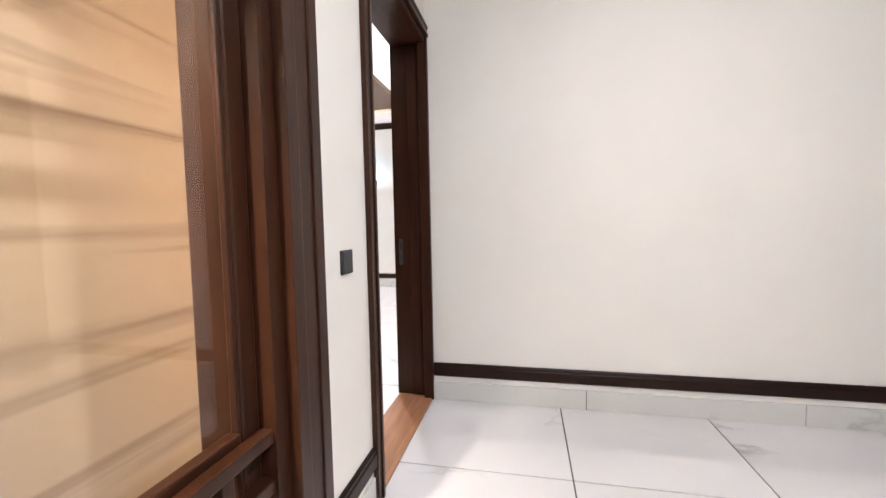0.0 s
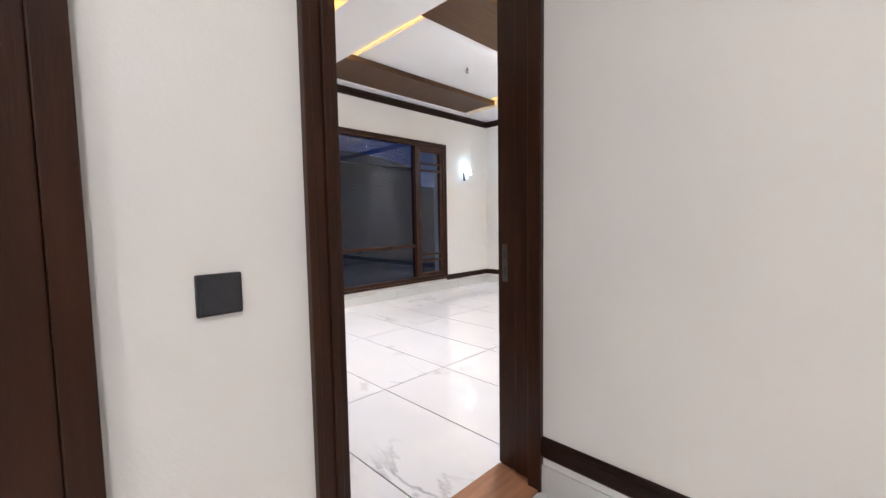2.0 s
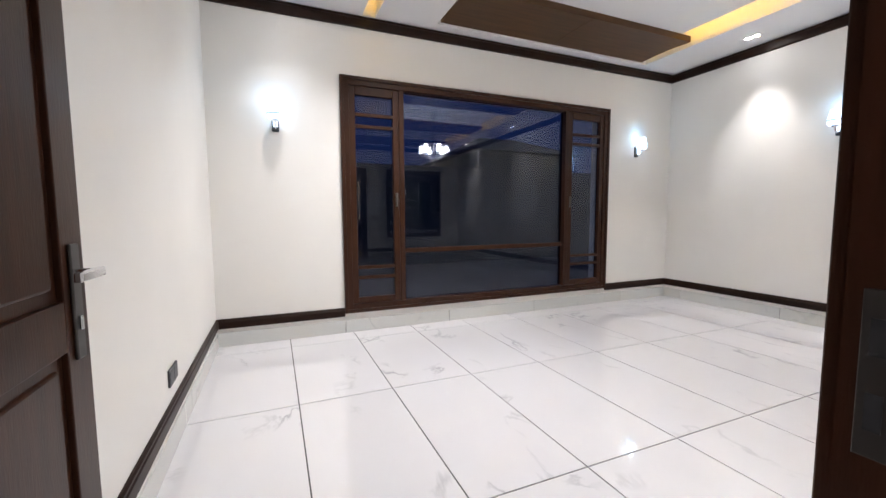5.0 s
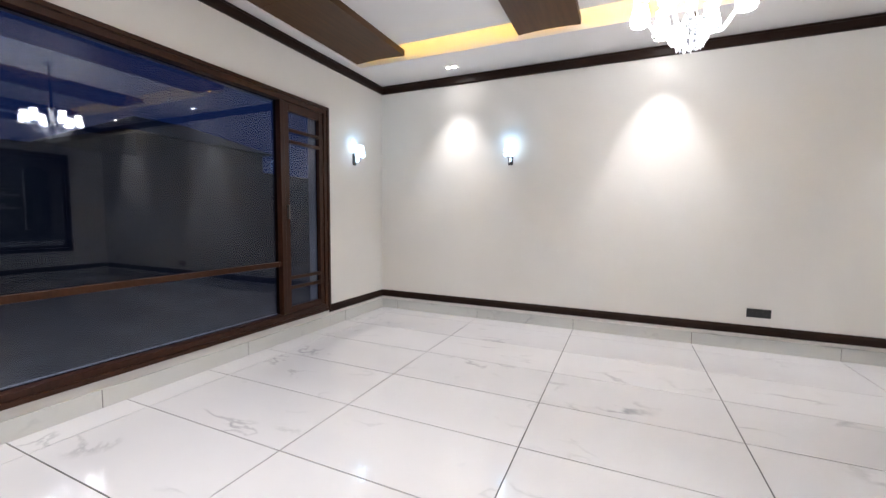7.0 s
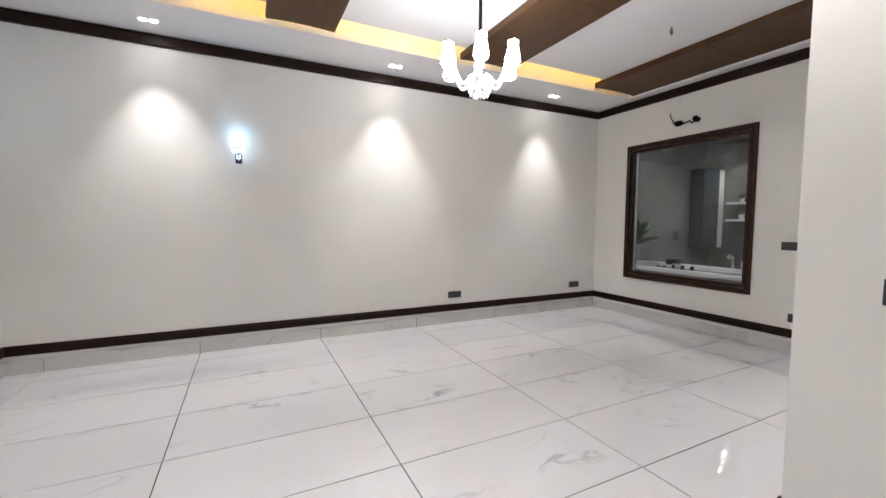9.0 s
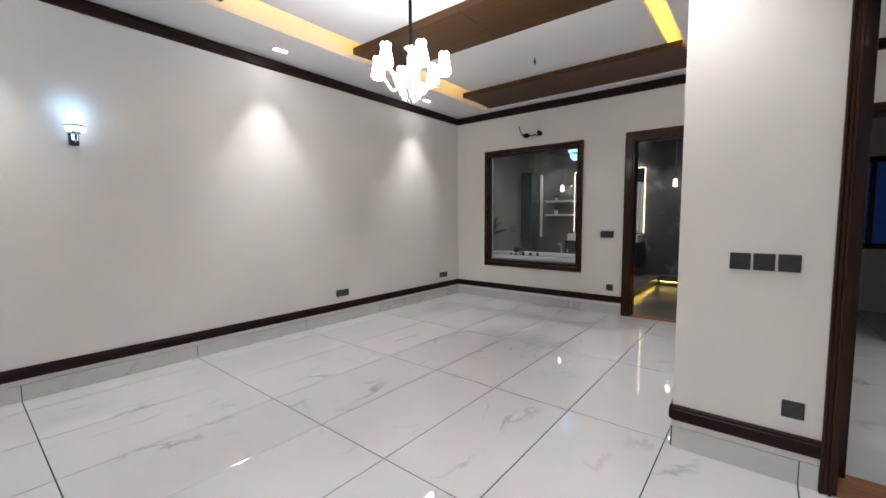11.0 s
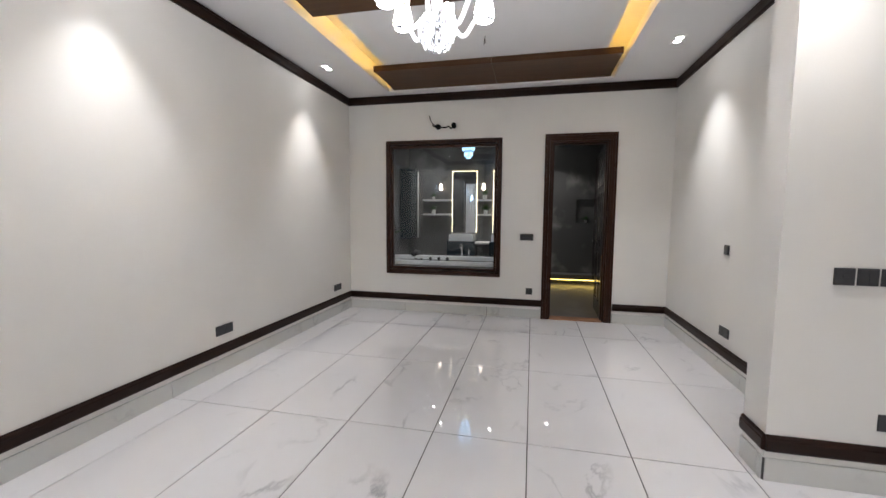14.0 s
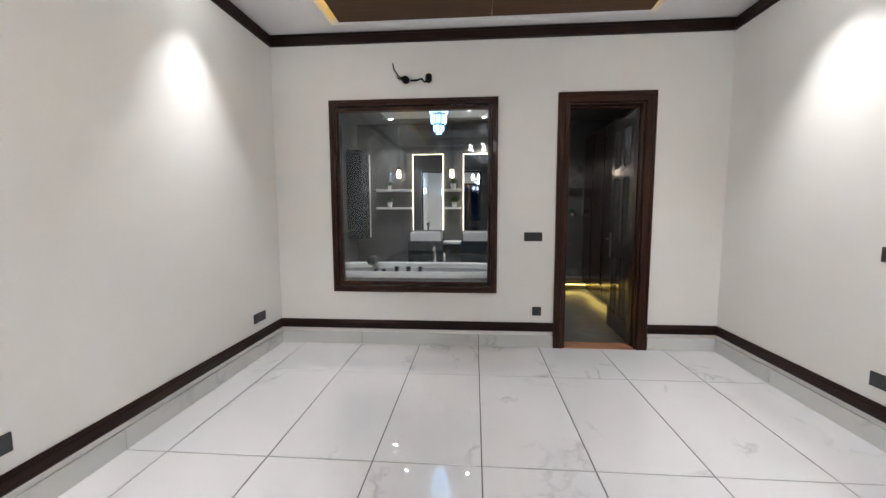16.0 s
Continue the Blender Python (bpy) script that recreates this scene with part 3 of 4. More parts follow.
# ---- lamps ----
def spot_lamp(x, y, z, tx, ty, watts, angle, blend=0.6, colour=(1, 0.99, 0.985)):
    li = bpy.data.lights.new("spot", "SPOT")
    li.energy, li.spot_size, li.spot_blend, li.color, li.shadow_soft_size = watts, radians(angle), blend, colour, 0.02
    o = new("spot", li)
    o.matrix_basis = look((x, y, z), (tx, ty, 0))
    return o


def downlight(x, y, z, label="white twin recessed ceiling downlight, lit", twin=True):
    d = empty("downlight", x, y, z, label, "downlight", "ceiling downlights")
    part("trim_ring", box(-0.085 if twin else -0.05, 0.085 if twin else 0.05, -0.048, 0.048, -0.006, 0.001, 0.002), CEIL, d)
    for dx in ((-0.04, 0.04) if twin else (0,)):
        part("lens", spin([(0.004, -0.0085), (0.026, -0.0085), (0.030, -0.006)], 16, (dx, 0, 0)), LENS, d)
    return d


for x in (-5.83, -3.53, -1.2):
    downlight(x, -0.31, ZB)
    spot_lamp(x, -0.31, ZB - 0.02, x, -0.31, SPOT_WATTS * 0.41, 71, 1.0)
for x, y, share in ((-5.92, -3.96, 0.75), (-3.55, -4.0, 0.3), (-1.2, -4.02, 0.46), (-6.5, -5.06, 0.15)):
    downlight(x, y, ZB)
    wide = {-5.92: 130, -1.2: 80}
    spot_lamp(x, y, ZB - 0.02, x, y, SPOT_WATTS * share, wide.get(x, 100), 1.0)
for x, y in ((-1.4, -6.7), (-1.4, -8.3)):
    downlight(x, y, ZB)
    li = bpy.data.lights.new("hall_downlight", "AREA")
    li.energy, li.shape, li.size, li.color = HALL_WATTS, "DISK", 0.16, (1, 0.99, 1.0)
    o = new("hall_downlight", li)
    o.location = (x, y, ZB - 0.02)


def wall_sconce(x, y, z, turn):
    """Local y points out of the wall."""
    s = empty("wall_sconce", x, y, z, "black wall sconce with lit white glass shade", "wall lamp", "bedroom wall sconces", turn=turn)
    part("backplate", box(-0.032, 0.032, 0.0, 0.022, -0.01, 0.135, 0.01), BLACK, s, "black metal backplate")
    part("bracket", tube([(0, 0.02, 0.03), (0, 0.06, 0.02), (0, 0.095, 0.035), (0, 0.10, 0.07)], 0.009), CHROME, s)
    part("cup", spin([(0.012, 0.06), (0.032, 0.07), (0.036, 0.085)], 16, (0, 0.10, 0)), CHROME, s)
    part("lamp_tube", spin([(0.018, 0.03), (0.02, 0.06), (0.018, 0.11)], 14, (0, 0.055, 0)), SCONCE, s, "lit glass tube")
    sh = bmesh.new()
    add_spin(sh, [(0.048, 0.085), (0.062, 0.10), (0.064, 0.14), (0.052, 0.19), (0.044, 0.235), (0.040, 0.235), (0.058, 0.14), (0.045, 0.09)], 22, (0, 0.10, 0))
    part("shade", sh, SCONCE, s, "glowing cold white glass shade", True)
    part("shade_band", spin([(0.0655, 0.125), (0.0665, 0.131), (0.0655, 0.137)], 22, (0, 0.10, 0), False), DARKMETAL, s)
    li = bpy.data.lights.new("sconce_bulb", "POINT")
    li.energy, li.color, li.shadow_soft_size = 0.26, (0.36, 0.70, 1.0), 0.03
    o = new("sconce_bulb", li)
    o.matrix_basis = pose(x, y, z, 0, 0, turn) @ pose(0, 0.10, 0.26)
    return s


wall_sconce(-5.15, 0.0, 1.97, 180)
wall_sconce(WX, -5.19, 1.97, -90)
wall_sconce(WX, -0.66, 1.97, -90)


def chandelier(x, y):
    c = empty("chandelier", x, y, 2.26, "lit crystal chandelier with white shades on black cord", "chandelier")
    part("ceiling_cup", spin([(0.065, 0.955), (0.065, 0.93), (0.02, 0.91)], 20), CHROME, c)
    part("cord", spin([(0.012, 0.92), (0.013, 0.65), (0.012, 0.40)], 12), CABLE, c, "black fabric covered cord")
    part("dish", spin([(0.012, 0.395), (0.05, 0.388), (0.052, 0.38), (0.018, 0.355), (0.012, 0.33)], 20), CHROME, c, "", True)
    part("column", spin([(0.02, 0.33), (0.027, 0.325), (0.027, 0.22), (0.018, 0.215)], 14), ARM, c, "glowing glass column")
    part("hub", spin([(0.018, 0.22), (0.03, 0.19), (0.035, 0.16), (0.06, 0.13), (0.04, 0.11)], 16), CHROME, c, "", True)
    for ring, (r, z, n, ln) in enumerate(((0.085, 0.13, 18, 0.09), (0.065, 0.085, 14, 0.08), (0.04, 0.045, 9, 0.05))):
        part("crystal_ring", spin([(r + 0.004, z), (r + 0.004, z + 0.012), (r - 0.004, z + 0.012), (r - 0.004, z)], 24, (0, 0, 0), False), CHROME, c)
        for k in range(n):
            a = 2 * math.pi * k / n
            px, py = r * math.cos(a), r * math.sin(a)
            # every third drop takes the glowing arm material, standing in for sparkle
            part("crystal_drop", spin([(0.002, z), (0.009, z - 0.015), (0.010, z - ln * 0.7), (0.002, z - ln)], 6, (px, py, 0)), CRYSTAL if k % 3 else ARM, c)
    for k in range(6):
        a = 2 * math.pi * k / 6
        ca, sa = math.cos(a), math.sin(a)

        def P(r, z, ca=ca, sa=sa):
            return (r * ca, r * sa, z)

        pts = [P(0.04, 0.14)]
        for i in range(1, 17):
            u = i / 16
            pts.append(P(0.04 + 0.215 * u, 0.14 - 0.045 * math.sin(u * math.pi * 1.5) - 0.015 * u * u + 0.02 * math.sin(u * 9.4)))
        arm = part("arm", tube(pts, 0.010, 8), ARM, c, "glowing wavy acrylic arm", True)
        part("bobeche", spin([(0.015, 0.165), (0.046, 0.172), (0.05, 0.18), (0.012, 0.182)], 16, P(0.255, 0)), CRYSTAL, arm)
        part("bulb", spin([(0.010, 0.19), (0.015, 0.21), (0.010, 0.26)], 12, P(0.255, 0)), SHADE, arm)
        sh = bmesh.new()
        n = 24
        prof = [(0.050, 0.195), (0.052, 0.207), (0.044, 0.25), (0.034, 0.292), (0.036, 0.315)]
        rings = add_spin(sh, prof, n, P(0.255, 0))
        top = [sh.verts.new((v.co.x, v.co.y, 2.0)) for v in rings[-1]]
        for i, v in enumerate(top):
            v.co.z = 0.326 + 0.010 * (i % 4 < 2)
        for i in range(n):
            sh.faces.new((rings[-1][i], rings[-1][(i + 1) % n], top[(i + 1) % n], top[i]))
        part("shade", sh, SHADE, arm, "lit white shade with scalloped rim", True)
        for low, high, ra, rb in ((0.282, 0.296, 0.0385, 0.0365), (0.190, 0.201, 0.053, 0.0535)):
            part("shade_band", spin([(ra, low), (ra + 0.001, (low + high) / 2), (rb, high)], n, P(0.255, 0), False), BAND, arm)
    return c


chandelier(-3.56, -2.2)

for x in (-1.43, -5.58):
    hook = empty("fan_hook", x, -2.18, ZT, "bare metal fan hook with wires on ceiling", "ceiling hook", "ceiling fan hooks")
    ring = [(0.018 * math.cos(a), 0, -0.045 + 0.022 * math.sin(a)) for a in [i * math.pi / 6 for i in range(3, 15)]]
    part("hook", tube([(0, 0, 0.0)] + ring, 0.005), DARKMETAL, hook)
    part("wire", tube([(0.005, 0, 0), (0.012, 0.006, -0.03), (0.008, 0.01, -0.06), (0.02, 0.012, -0.075)], 0.003, 6), CABLE, hook)
    part("wire", tube([(-0.005, 0.004, 0), (-0.012, 0.01, -0.035), (-0.004, 0.012, -0.065)], 0.003, 6), POT, hook)


# ---- switches and sockets ----
def plate(name, x, y, z, turn, w=0.089, h=0.088, kind="switch", mat=GREYPL, rockers=1, label=""):
    """Local y points out of the wall; centred on x, z."""
    s = empty(name, x, y, z, label, "light switch" if kind == "switch" else "power socket", turn=turn)
    part("plate", box(-w / 2, w / 2, 0, 0.010, -h / 2, h / 2, 0.003), mat, s)
    if kind == "switch":
        rw = (w - 0.012) / rockers
        for k in range(rockers):
            cx = -w / 2 + 0.006 + rw * (k + 0.5)
            part("rocker", box(cx - rw / 2 + 0.0008, cx + rw / 2 - 0.0008, 0.0095, 0.0125, -h / 2 + 0.006, h / 2 - 0.006, 0.001), mat, s)
    else:
        n = 2 if w > 0.12 else 1
        for k in range(n):
            cx = (k - (n - 1) / 2) * w / n
            part("face", box(cx - 0.034, cx + 0.034, 0.0095, 0.0115, -0.034, 0.034, 0.001), mat, s)
            for dx, dz in ((0, 0.016), (-0.011, -0.008), (0.011, -0.008), (-0.018, 0.012), (0.018, 0.012)):
                part("pin_hole", box(cx + dx - 0.0025, cx + dx + 0.0025, 0.0112, 0.0119, dz - 0.004, dz + 0.004), BLACK, s)
    return s


plate("switch_plate", DX1, -5.958, 1.078, -90, label="charcoal square light switch on hall wall")
for k, y in enumerate((-4.24, -4.34, -4.44)):
    s = plate("switch_plate", DX0, y, 1.132, 90, rockers=(1, 2, 2)[k], label="charcoal square light switch beside entrance doorway")
    s["group"] = "switches beside entrance"
    if k == 0:
        part("dimmer_knob", box(-0.012, 0.012, 0.012, 0.02, -0.004, 0.012, 0.003), BLACK, s)
plate("wall_socket", DX0, -4.487, 0.385, 90, kind="socket", label="charcoal power socket low beside entrance doorway")
plate("switch_plate", 0, -2.622, 1.128, 90, w=0.178, rockers=4, label="charcoal double light switch beside bathroom door")
plate("wall_socket", 0, -2.671, 0.376, 90, w=0.088, kind="socket", label="charcoal power socket beside bathroom door")
plate("switch_plate", -1.55, SY, 1.13, 0, w=0.088, label="charcoal light switch on plain wall")
plate("wall_socket", -1.6, SY, 0.39, 0, w=0.178, kind="socket", label="charcoal double power socket above skirting")
for x in (-2.585, -0.435):
    plate("wall_socket", x, 0, 0.386, 180, w=0.2, kind="socket", label="charcoal double power socket above skirting")
plate("wall_socket", -5.35, FY, 0.38, 0, w=0.17, kind="socket", label="charcoal double power socket near entrance door")

# open air-conditioner pipe ends above the bathroom window
ac = empty("pipe_stubs", 0, -1.45, 2.66, "black insulated pipe ends sticking out of wall", "pipe ends")
part("pipe", tube([(0.0, 0.08, 0.0), (-0.05, 0.085, -0.005), (-0.085, 0.07, -0.02)], 0.035, 12), CABLE, ac, "black foam insulated pipe", True)
part("pipe", tube([(0.0, -0.14, 0.0), (-0.05, -0.145, 0.0), (-0.08, -0.15, 0.01)], 0.032, 12), CABLE, ac, "black foam insulated pipe", True)
part("wire", tube([(-0.03, 0.09, 0.0), (-0.05, 0.15, 0.03), (-0.05, 0.19, 0.09), (-0.04, 0.205, 0.15)], 0.006, 6), CABLE, ac)
part("wire", tube([(-0.03, 0.08, 0.0), (-0.05, 0.14, 0.0), (-0.055, 0.16, 0.02)], 0.009, 6), CABLE, ac)
part("drain_hose", tube([(-0.06, 0.03, -0.02), (-0.07, -0.03, -0.025), (-0.07, -0.08, -0.01), (-0.08, -0.11, -0.045), (-0.06, -0.14, -0.02)], 0.01, 8), CABLE, ac)

# ---- bathroom ----
BX, BN, BS = 3.32, 0.12, -4.5
structure("wall_bathroom_east", solid([BX, BX + 0.15], [BS, BN], [-0.1, TOP], [(0, BX + 0.08, -3.98, -3.6, 1.28, 1.78)]), STONE, "dark grey stone tiled bathroom wall")
structure("wall_bathroom_north", solid([0.15, BX], [BN, BN + 0.15], [-0.1, TOP], []), STONELIGHT, "pale grey tiled bathroom wall")
structure("wall_bathroom_south", solid([0.15, BX], [BS - 0.15, BS], [-0.1, TOP], []), STONE, "dark grey tiled bathroom wall")
structure("wall_bathroom_west", solid([0.151, 0.16], [BS, BN], [0, 2.95], [(0, 1, -2.20, -0.655, 0.63, 2.41), (0, 1, -3.70, -2.88, -1, 2.5)]), STONE, "grey tiles behind the bedroom wall")
structure("ceiling_bathroom", solid([0.15, BX], [BS, BN], [2.95, 3.05], []), STONE, "dark bathroom ceiling")
structure("ceiling_bathroom_panel", solid([0.9, 2.6], [-2.6, -0.6], [2.88, 2.949], []), CEIL, "white dropped panel on bathroom ceiling")
structure("floor_bathroom", solid([0.16, BX], [BS, BN], [-0.1, -0.002], []), BATHFLOOR, "dark grey bathroom floor tiles")
structure("step_bathroom", solid([0.16, BX], [-2.74, BN], [0.07, 0.17], []), BATHFLOOR, "dark raised bathroom platform with light under nosing")
structure("step_bathroom_base", solid([0.16, BX], [-2.66, BN], [-0.002, 0.07], []), BATHFLOOR, "recessed base of bathroom platform")
bench = empty("shower_bench", 3.16, -3.35, 0, "dark stone ledge with light strip beneath", "bench")
part("slab", box(-0.16, 0.158, -1.1, 0.60, 0.1, 0.2, 0.006), BATHFLOOR, bench)
part("base", box(-0.06, 0.158, -1.1, 0.60, 0.0, 0.1), BATHFLOOR, bench)
part("light_strip", box(-0.075, -0.062, -1.05, 0.58, 0.075, 0.09), BATHLED, bench)
ob = empty("step_light", 1.7, -2.685, 0.05, "yellow light strip under bathroom platform", "light strip")
part("strip", box(-1.45, 1.3, -0.012, 0.0, -0.008, 0.008), BATHLED, ob)

tall = empty("tall_cabinet", 2.2, -4.2, 0, "tall dark wooden cabinet with light strip beneath", "cabinet")
part("body", box(-0.8, 0.9, -0.29, 0.26, 0.12, 2.6, 0.005), DOORWOOD, tall)
for k in range(3):
    a = -0.79 + k * 0.56
    part("door", box(a, a + 0.545, 0.26, 0.28, 0.14, 2.58, 0.005), DOORWOOD, tall)
    part("panel", box(a + 0.07, a + 0.475, 0.278, 0.288, 0.25, 2.45, 0.006), DOORWOOD, tall)
part("plinth", box(-0.8, 0.9, -0.29, 0.2, 0, 0.12), VANITY, tall)
part("light_strip", box(-0.78, 0.88, 0.201, 0.212, 0.095, 0.11), BATHLED, tall)

structure("wall_bathroom_band", solid([0.16, BX], [BN - 0.012, BN], [2.47, 2.95], []), STONE, "dark stone band above pale bathroom tiles")
side = empty("wall_cabinet", 2.86, BN - 0.013, 0.9, "tall dark lacquered wall cabinet beside basins", "cabinet")
part("body", box(-0.24, 0.24, -0.24, 0.0, 0.0, 1.5, 0.005), VANITY, side)
part("door", box(-0.237, 0.237, -0.262, -0.241, 0.004, 1.496, 0.004), VANITY, side)
part("side_panel", box(0.241, 0.455, -0.23, 0.0, 0.0, 1.5, 0.005), POT, side, "pale side panel")
holder = empty("paper_holder", 2.2, BN - 0.001, 1.05, "small chrome paper holder on pale tiles", "paper holder")
part("bracket", box(-0.07, -0.05, -0.05, 0.0, 0.0, 0.16, 0.004), CHROME, holder)
part("bracket", box(0.05, 0.07, -0.05, 0.0, 0.0, 0.16, 0.004), CHROME, holder)
part("rod", box(-0.049, 0.049, -0.045, -0.03, 0.01, 0.025, 0.004), CHROME, holder)

tub = empty("bathtub", 0.62, -1.3, 0.17, "white built-in bathtub with tiled front panel", "bathtub")
bm = bmesh.new()
NS = 36


def oval(rx, ry, z):
    out = []
    for k in range(NS):
        a = 2 * math.pi * k / NS
        c, s = math.cos(a), math.sin(a)
        e = 0.55
        out.append(bm.verts.new((math.copysign(abs(c) ** e, c) * rx, math.copysign(abs(s) ** e, s) * ry, z)))
    return out


loops = [oval(0.44, 1.28, 0.50), oval(0.44, 1.28, 0.555), oval(0.425, 1.265, 0.565), oval(0.36, 1.12, 0.565), oval(0.34, 1.10, 0.545), oval(0.27, 0.95, 0.16), oval(0.2, 0.8, 0.13)]
for a, b in zip(loops, loops[1:]):
    for k in range(NS):
        bm.faces.new((a[k], a[(k + 1) % NS], b[(k + 1) % NS], b[k]))
bm.faces.new(loops[-1])
part("basin", bm, CERAMIC, tub, "glossy white acrylic basin", True)
part("panel", box(-0.445, 0.43, -1.27, 1.27, 0.0, 0.50), STONELIGHT, tub, "pale tiled side panel")
for k, y in enumerate((0.33, 0.24, 0.10, -0.03, -0.16)):
    part("control_knob", spin([(0.022, 0.562), (0.024, 0.61 if k > 1 else 0.59), (0.017, 0.62 if k > 1 else 0.595)], 12, (-0.39, y, 0)), BLACK, tub)
tap = part("tap", tube([(0.395, -0.24, 0.56), (0.395, -0.24, 0.70), (0.37, -0.24, 0.745), (0.32, -0.24, 0.75), (0.28, -0.24, 0.72)], 0.022, 12), CHROME, tub, "tall chrome bath tap", True)
part("hand_shower", spin([(0.016, 0.56), (0.018, 0.64), (0.012, 0.68)], 12, (0.395, -0.36, 0)), CHROME, tub)
part("headrest", tube([(0.12, 0.52, 0.60), (0.25, 0.53, 0.615), (0.38, 0.52, 0.60)], 0.045, 12), BLACK, tub, "black padded headrest", True)

for y0, y1 in ((-1.46, -0.93), (-2.38, -1.85)):
    v = empty("vanity_unit", BX, (y0 + y1) / 2, 0, "dark lacquered wall-hung vanity unit", "vanity", "bathroom vanities")
    part("body", box(-0.48, -0.002, (y0 - y1) / 2 - 0.04, (y1 - y0) / 2 + 0.04, 0.42, 0.86, 0.006), VANITY, v)
    part("drawer_front", box(-0.50, -0.48, (y0 - y1) / 2 - 0.035, (y1 - y0) / 2 + 0.035, 0.66, 0.85, 0.004), VANITY, v)
    part("drawer_front", box(-0.50, -0.48, (y0 - y1) / 2 - 0.035, (y1 - y0) / 2 + 0.035, 0.43, 0.65, 0.004), VANITY, v)
    b = empty("wash_basin", BX - 0.24, (y0 + y1) / 2, 0.86, "white rectangular ceramic basin on dark vanity", "wash basin", "bathroom basins")
    bm = solid([-0.22, 0.2], [(y0 - y1) / 2, (y1 - y0) / 2], [0.0, 0.15], [(-0.19, 0.12, (y0 - y1) / 2 + 0.03, (y1 - y0) / 2 - 0.03, 0.04, 1)])
    part("bowl", bm, CERAMIC, b)
    part("tap", tube([(0.16, 0, 0.15), (0.16, 0, 0.29), (0.13, 0, 0.31), (0.04, 0, 0.30), (0.03, 0, 0.27)], 0.014, 10), DARKMETAL, b, "dark metal basin tap", True)
    mr = empty("mirror", BX, (y0 + y1) / 2, 1.03, "tall bathroom mirror with warm glowing rim", "mirror", "bathroom mirrors")
    hw = (y1 - y0) / 2 + 0.005
    part("glass", box(-0.035, -0.03, -hw, hw, 0.0, 1.36), MIRROR, mr)
    part("backing", box(-0.0298, -0.003, -hw + 0.03, hw - 0.03, 0.03, 1.33), VANITY, mr)
    rim = bmesh.new()
    add_box(rim, -0.028, -0.01, -hw + 0.012, -hw + 0.029, 0.0, 1.36)
    add_box(rim, -0.028, -0.01, hw - 0.029, hw - 0.012, 0.0, 1.36)
    add_box(rim, -0.028, -0.01, -hw + 0.03, hw - 0.03, 1.331, 1.348)
    part("light_rim", rim, MIRLED, mr)
    edge = bmesh.new()
    add_box(edge, -0.034, -0.012, -hw - 0.012, -hw, 0.0, 1.37)
    add_box(edge, -0.034, -0.012, hw, hw + 0.012, 0.0, 1.37)
    add_box(edge, -0.034, -0.012, -hw - 0.012, hw + 0.012, 1.36, 1.372)
    part("light_edge", edge, MIRLED, mr)


def shelf(y0, y1, z, depth=0.2):
    s = empty("wall_shelf", BX, (y0 + y1) / 2, z, "pale floating bathroom shelf", "shelf", "bathroom shelves")
    part("board", box(-depth, -0.001, (y0 - y1) / 2, (y1 - y0) / 2, -0.04, 0.0, 0.004), POT, s)
    return s


def pot_plant(x, y, z, size, label="small green plant in white pot", leaves=40):
    p = empty("potted_plant", x, y, z, label, "plant")
    part("pot", spin([(0.035 * size, 0), (0.045 * size, 0.08 * size), (0.038 * size, 0.08 * size), (0.036 * size, 0.06 * size)], 14), POT, p)
    rng = random.Random(int(1000 * abs(y + z)))
    bm = bmesh.new()
    for k in range(leaves):
        a, tilt, ln = rng.uniform(0, 6.28), rng.uniform(0.15, 1.2), size * rng.uniform(0.07, 0.17)
        d = Vector((math.cos(a) * math.sin(tilt), math.sin(a) * math.sin(tilt), math.cos(tilt)))
        side = Vector((-math.sin(a), math.cos(a), 0)) * ln * 0.2
        base = Vector((0, 0, 0.07 * size))
        v = [bm.verts.new(base), bm.verts.new(base + d * ln * 0.5 + side), bm.verts.new(base + d * ln + Vector((0, 0, -ln * 0.15))), bm.verts.new(base + d * ln * 0.5 - side)]
        bm.faces.new(v)
    part("foliage", bm, LEAF, p)
    return p


shelf(-0.90, -0.27, 1.77)
shelf(-0.90, -0.27, 1.45)
shelf(-1.80, -1.51, 1.77)
shelf(-1.80, -1.51, 1.45)
shelf(-1.82, -1.49, 0.84, 0.42)
pot_plant(BX - 0.1, -0.50, 1.77, 0.8)
pot_plant(BX - 0.1, -0.50, 1.45, 1.1)
pot_plant(BX - 0.1, -1.66, 1.77, 1.2)
pot_plant(BX - 0.1, -1.68, 1.45, 1.1)
niche_plant = pot_plant(BX + 0.04, -3.80, 1.28, 0.7)
pot_plant(0.66, -0.16, 0.735, 3.6, "large leafy green plant beside bathtub", 110)

for y in (-0.69, -1.64):
    p = empty("pendant_lamp", 3.12, y, 2.0, "small lit glass pendant lamp over vanity", "pendant lamp", "bathroom pendants")
    part("cord", spin([(0.006, 0.14), (0.006, 0.948)], 8), BLACK, p)
    part("cap", spin([(0.012, 0.15), (0.04, 0.13), (0.042, 0.11)], 14), DARKMETAL, p)
    part("glass", spin([(0.025, 0.11), (0.036, 0.085), (0.032, 0.05), (0.042, 0.02), (0.038, -0.02), (0.024, -0.035)], 16), PENDANT, p, "lit amber glass")
p = empty("pendant_lamp", 2.9, -3.0, 1.98, "small lit glass pendant lamp by stone wall", "pendant lamp", "bathroom pendants")
part("cord", spin([(0.006, 0.14), (0.006, 0.969)], 8), BLACK, p)
part("cap", spin([(0.012, 0.15), (0.04, 0.13), (0.042, 0.11)], 14), DARKMETAL, p)
part("glass", spin([(0.025, 0.11), (0.036, 0.085), (0.032, 0.05), (0.042, 0.02), (0.038, -0.02), (0.024, -0.035)], 16), PENDANT, p, "lit amber glass")

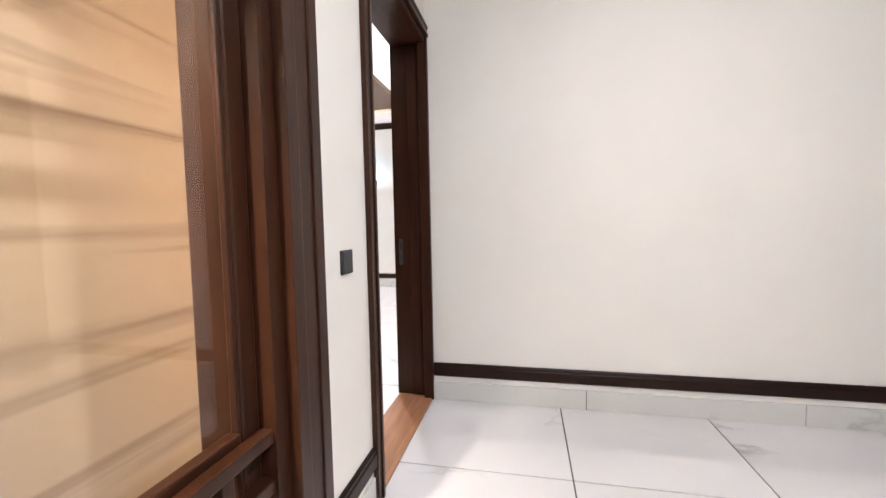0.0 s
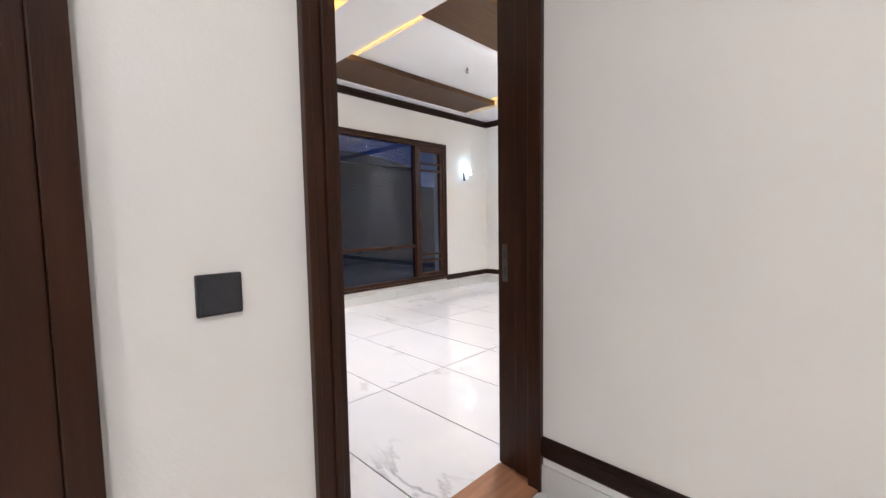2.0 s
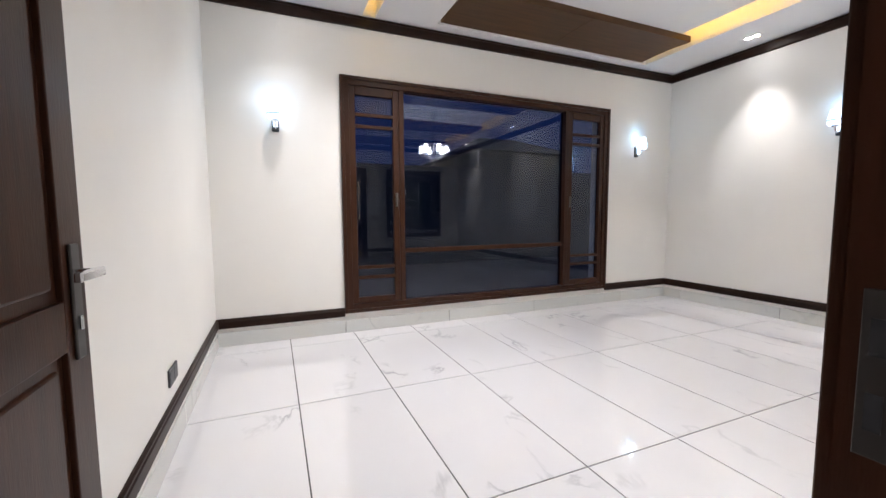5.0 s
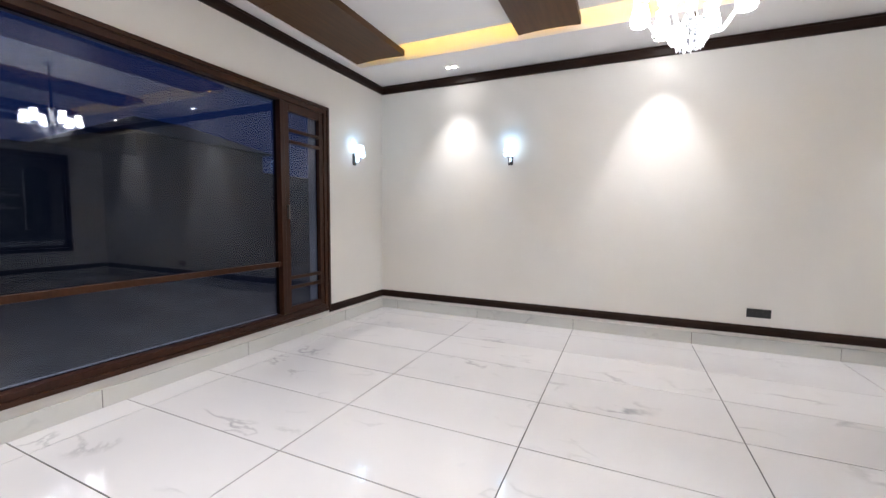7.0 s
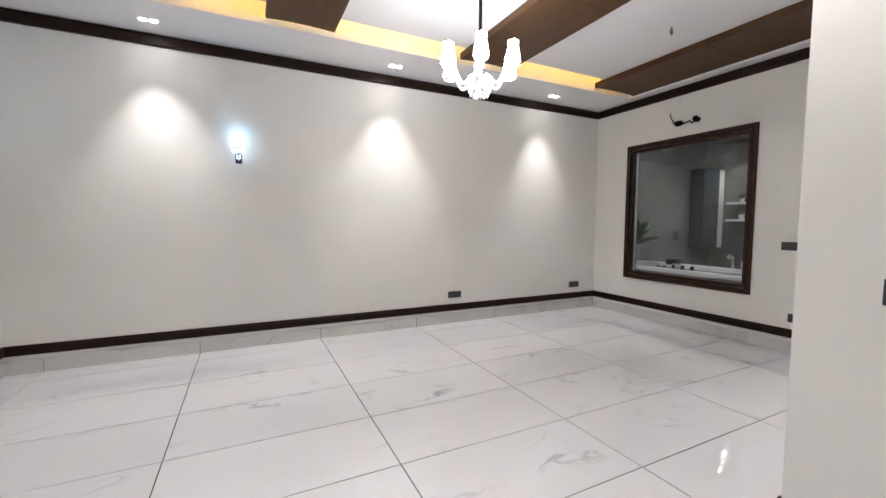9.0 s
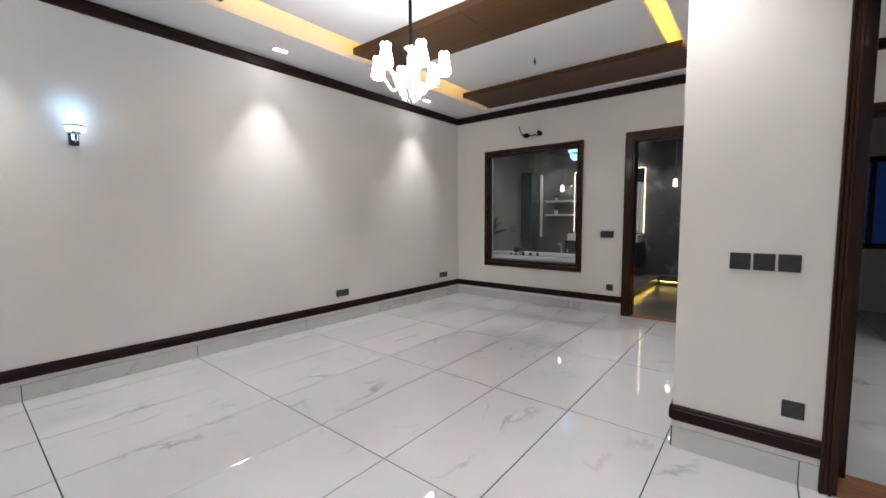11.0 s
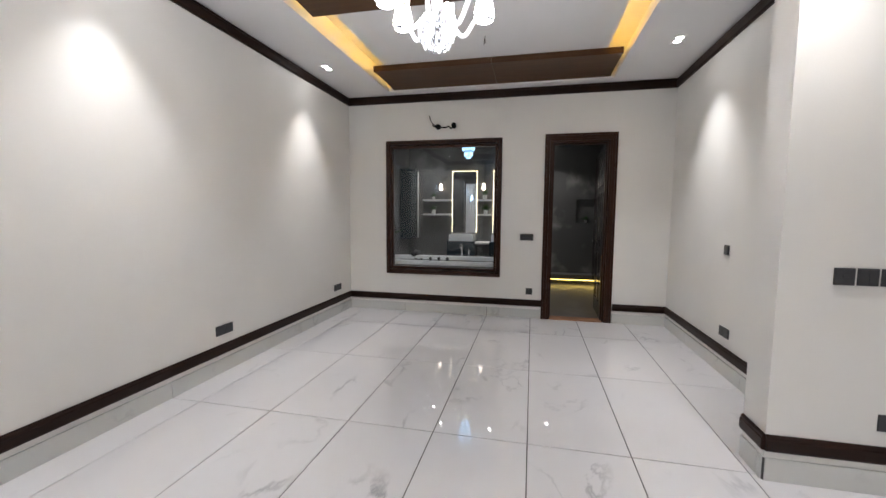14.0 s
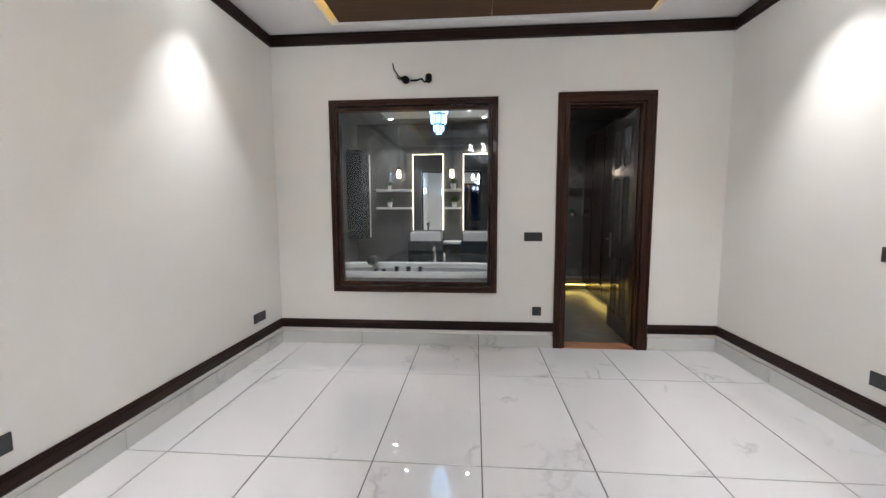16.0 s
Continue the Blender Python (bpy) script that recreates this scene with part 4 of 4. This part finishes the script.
bc = empty("crystal_pendant", 1.55, -1.55, 2.41, "pale blue tiered crystal ceiling lamp, lit", "chandelier")
part("canopy", spin([(0.12, 0.47), (0.12, 0.45), (0.03, 0.44)], 18), CHROME, bc)
part("rod", spin([(0.015, 0.44), (0.015, 0.05)], 10), CHROME, bc)
for r, z, n, ln in ((0.12, 0.42, 18, 0.14), (0.10, 0.27, 15, 0.12), (0.065, 0.14, 10, 0.09), (0.03, 0.07, 5, 0.06)):
    part("ring", spin([(r + 0.006, z), (r + 0.006, z + 0.015), (r - 0.006, z + 0.015), (r - 0.006, z)], 20, (0, 0, 0), False), CHROME, bc)
    for k in range(n):
        a = 2 * math.pi * k / n
        part("crystal_drop", spin([(0.003, z), (0.013, z - 0.03), (0.012, z - ln * 0.75), (0.002, z - ln)], 6, (r * math.cos(a), r * math.sin(a), 0)), BLUECRYSTAL, bc)

for x, y, z in ((2.1, -0.95, 2.88), (2.1, -1.95, 2.88), (2.9, -0.6, 2.95), (2.9, -2.2, 2.95), (2.75, -3.1, 2.95), (0.6, -0.4, 2.95)):
    downlight(x, y, z, "small round lit bathroom ceiling downlight", False)
    spot_lamp(x, y, z - 0.015, x, y, BATH_WATTS, 100, 0.5)

# ---- other side of the hall doorway, the marble lobby and the garden ----
structure("wall_far_room", solid([2.4, 2.55], [HS, HN], [-0.1, TOP], [(0, 9, -6.2, -4.85, 0.9, 2.2)]), PAINT, "cream wall of the room across the hall")
fw = empty("window_4", 0, 0, 0, "dark night window of the far room", "window", kind="structure")
bm = bmesh.new()
for a in ((-6.2, -6.12), (-5.55, -5.49), (-4.93, -4.85)):
    add_box(bm, 2.38, 2.46, a[0], a[1], 0.9, 2.2, 0.004)
add_box(bm, 2.38, 2.46, -6.12, -4.93, 0.9, 0.98, 0.004)
add_box(bm, 2.38, 2.46, -6.12, -4.93, 2.12, 2.2, 0.004)
part("window_frame", bm, WOOD, fw)
part("pane", box(2.43, 2.435, -6.13, -4.92, 0.97, 2.13), TINT, fw)

structure("wall_marble_lobby", solid([-3.75, -3.6], [-8.9, FY - 0.2], [-0.1, TOP], []), TRAV, "beige banded travertine lobby wall")
structure("wall_lobby_return", solid([-3.6, DX0], [-5.972, -5.952], [-0.1, 2.75], []), TRAV, "beige banded travertine lobby return wall")
structure("wall_lobby_end", solid([-3.6, DX0], [-9.1, -8.9], [-0.1, TOP], []), PAINT, "plain lobby end wall")
structure("ceiling_lobby", solid([-3.75, DX0], [-8.9, FY - 0.2], [2.75, 2.85], []), CEIL, "white lobby ceiling")
# fitting and warm lamp added out of view to brighten the travertine
downlight(-3.4, -8.0, 2.75, "added unseen downlight lighting the travertine")
li = bpy.data.lights.new("lobby_fill_light", "AREA")
li.energy, li.shape, li.size, li.color = 34, "DISK", 0.2, (1, 0.87, 0.72)
o = new("lobby_fill_light", li)
o.location = (-3.4, -8.0, 2.73)

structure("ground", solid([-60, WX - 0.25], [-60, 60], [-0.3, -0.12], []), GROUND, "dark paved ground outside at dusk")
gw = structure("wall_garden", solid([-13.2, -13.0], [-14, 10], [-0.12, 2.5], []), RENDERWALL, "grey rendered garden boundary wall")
nb = empty("neighbour_house", -22, 5.5, -0.12, "dark distant neighbouring house beyond garden wall", "house")
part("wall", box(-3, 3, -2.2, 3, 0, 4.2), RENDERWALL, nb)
bm = bmesh.new()
vs = [bm.verts.new(p) for p in ((-3.4, -2.7, 4.2), (3.4, -2.7, 4.2), (3.4, 3.4, 4.2), (-3.4, 3.4, 4.2), (0, -0.6, 5.4), (0, 1.6, 5.4))]
for f in ((0, 1, 4), (1, 2, 5, 4), (2, 3, 5), (3, 0, 4, 5), (3, 2, 1, 0)):
    bm.faces.new([vs[i] for i in f])
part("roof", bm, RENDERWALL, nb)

# ---- floors: grout bed and single tiles ----
structure("floor_bed", solid([WX, 2.6], [-8.9, 0.0], [-0.12, -0.004], [(0.16, 9, SY, 9, -1, 9)]), GROUT, "dark grout bed under floor tiles")
floor = empty("floor", 0, 0, 0, "glossy white marble floor tiles with grey veins", "floor", kind="structure")
tile_meshes = {}


def floor_tile(x0, x1, y0, y1):
    if x1 - x0 < 0.02 or y1 - y0 < 0.02:
        return
    w, h = round(x1 - x0, 3), round(y1 - y0, 3)
    if (w, h) not in tile_meshes:
        g = 0.0034
        me = bpy.data.meshes.new("tile")
        bm = box(-w / 2 + g, w / 2 - g, -h / 2 + g, h / 2 - g, -0.012, 0.0)
        bmesh.ops.bevel(bm, geom=[e for e in bm.edges if all(v.co.z > -0.001 for v in e.verts)], offset=0.0008, segments=1, affect="EDGES")
        bm.to_mesh(me)
        bm.free()
        me.materials.append(TILE)
        tile_meshes[w, h] = me
    t = new("tile", tile_meshes[w, h])
    t.location = ((x0 + x1) / 2, (y0 + y1) / 2, 0)
    t.parent = floor


def lay(xa, xb, ya, yb, px, sx, py, sy):
    """Tiles over a rectangle, on a grid with a joint at px, py and steps sx, sy."""
    xs = [xa] + [px + sx * k for k in range(-40, 40) if xa + 0.01 < px + sx * k < xb - 0.01] + [xb]
    ys = [ya] + [py + sy * k for k in range(-40, 40) if ya + 0.01 < py + sy * k < yb - 0.01] + [yb]
    for a, b in zip(xs, xs[1:]):
        for c, d in zip(ys, ys[1:]):
            floor_tile(a, b, c, d)


lay(-3.145, 0.0, SY, 0.0, -0.735, 1.205, -0.869, 0.609)
lay(WX, -3.145, FY, 0.0, -0.735, 1.205, -0.869, 0.609)
lay(DX1, HE, HS, HN, -2.10, 0.86, -5.44, 0.86)
lay(HE, 2.4, HS, HN, -2.10, 0.86, -5.44, 0.86)
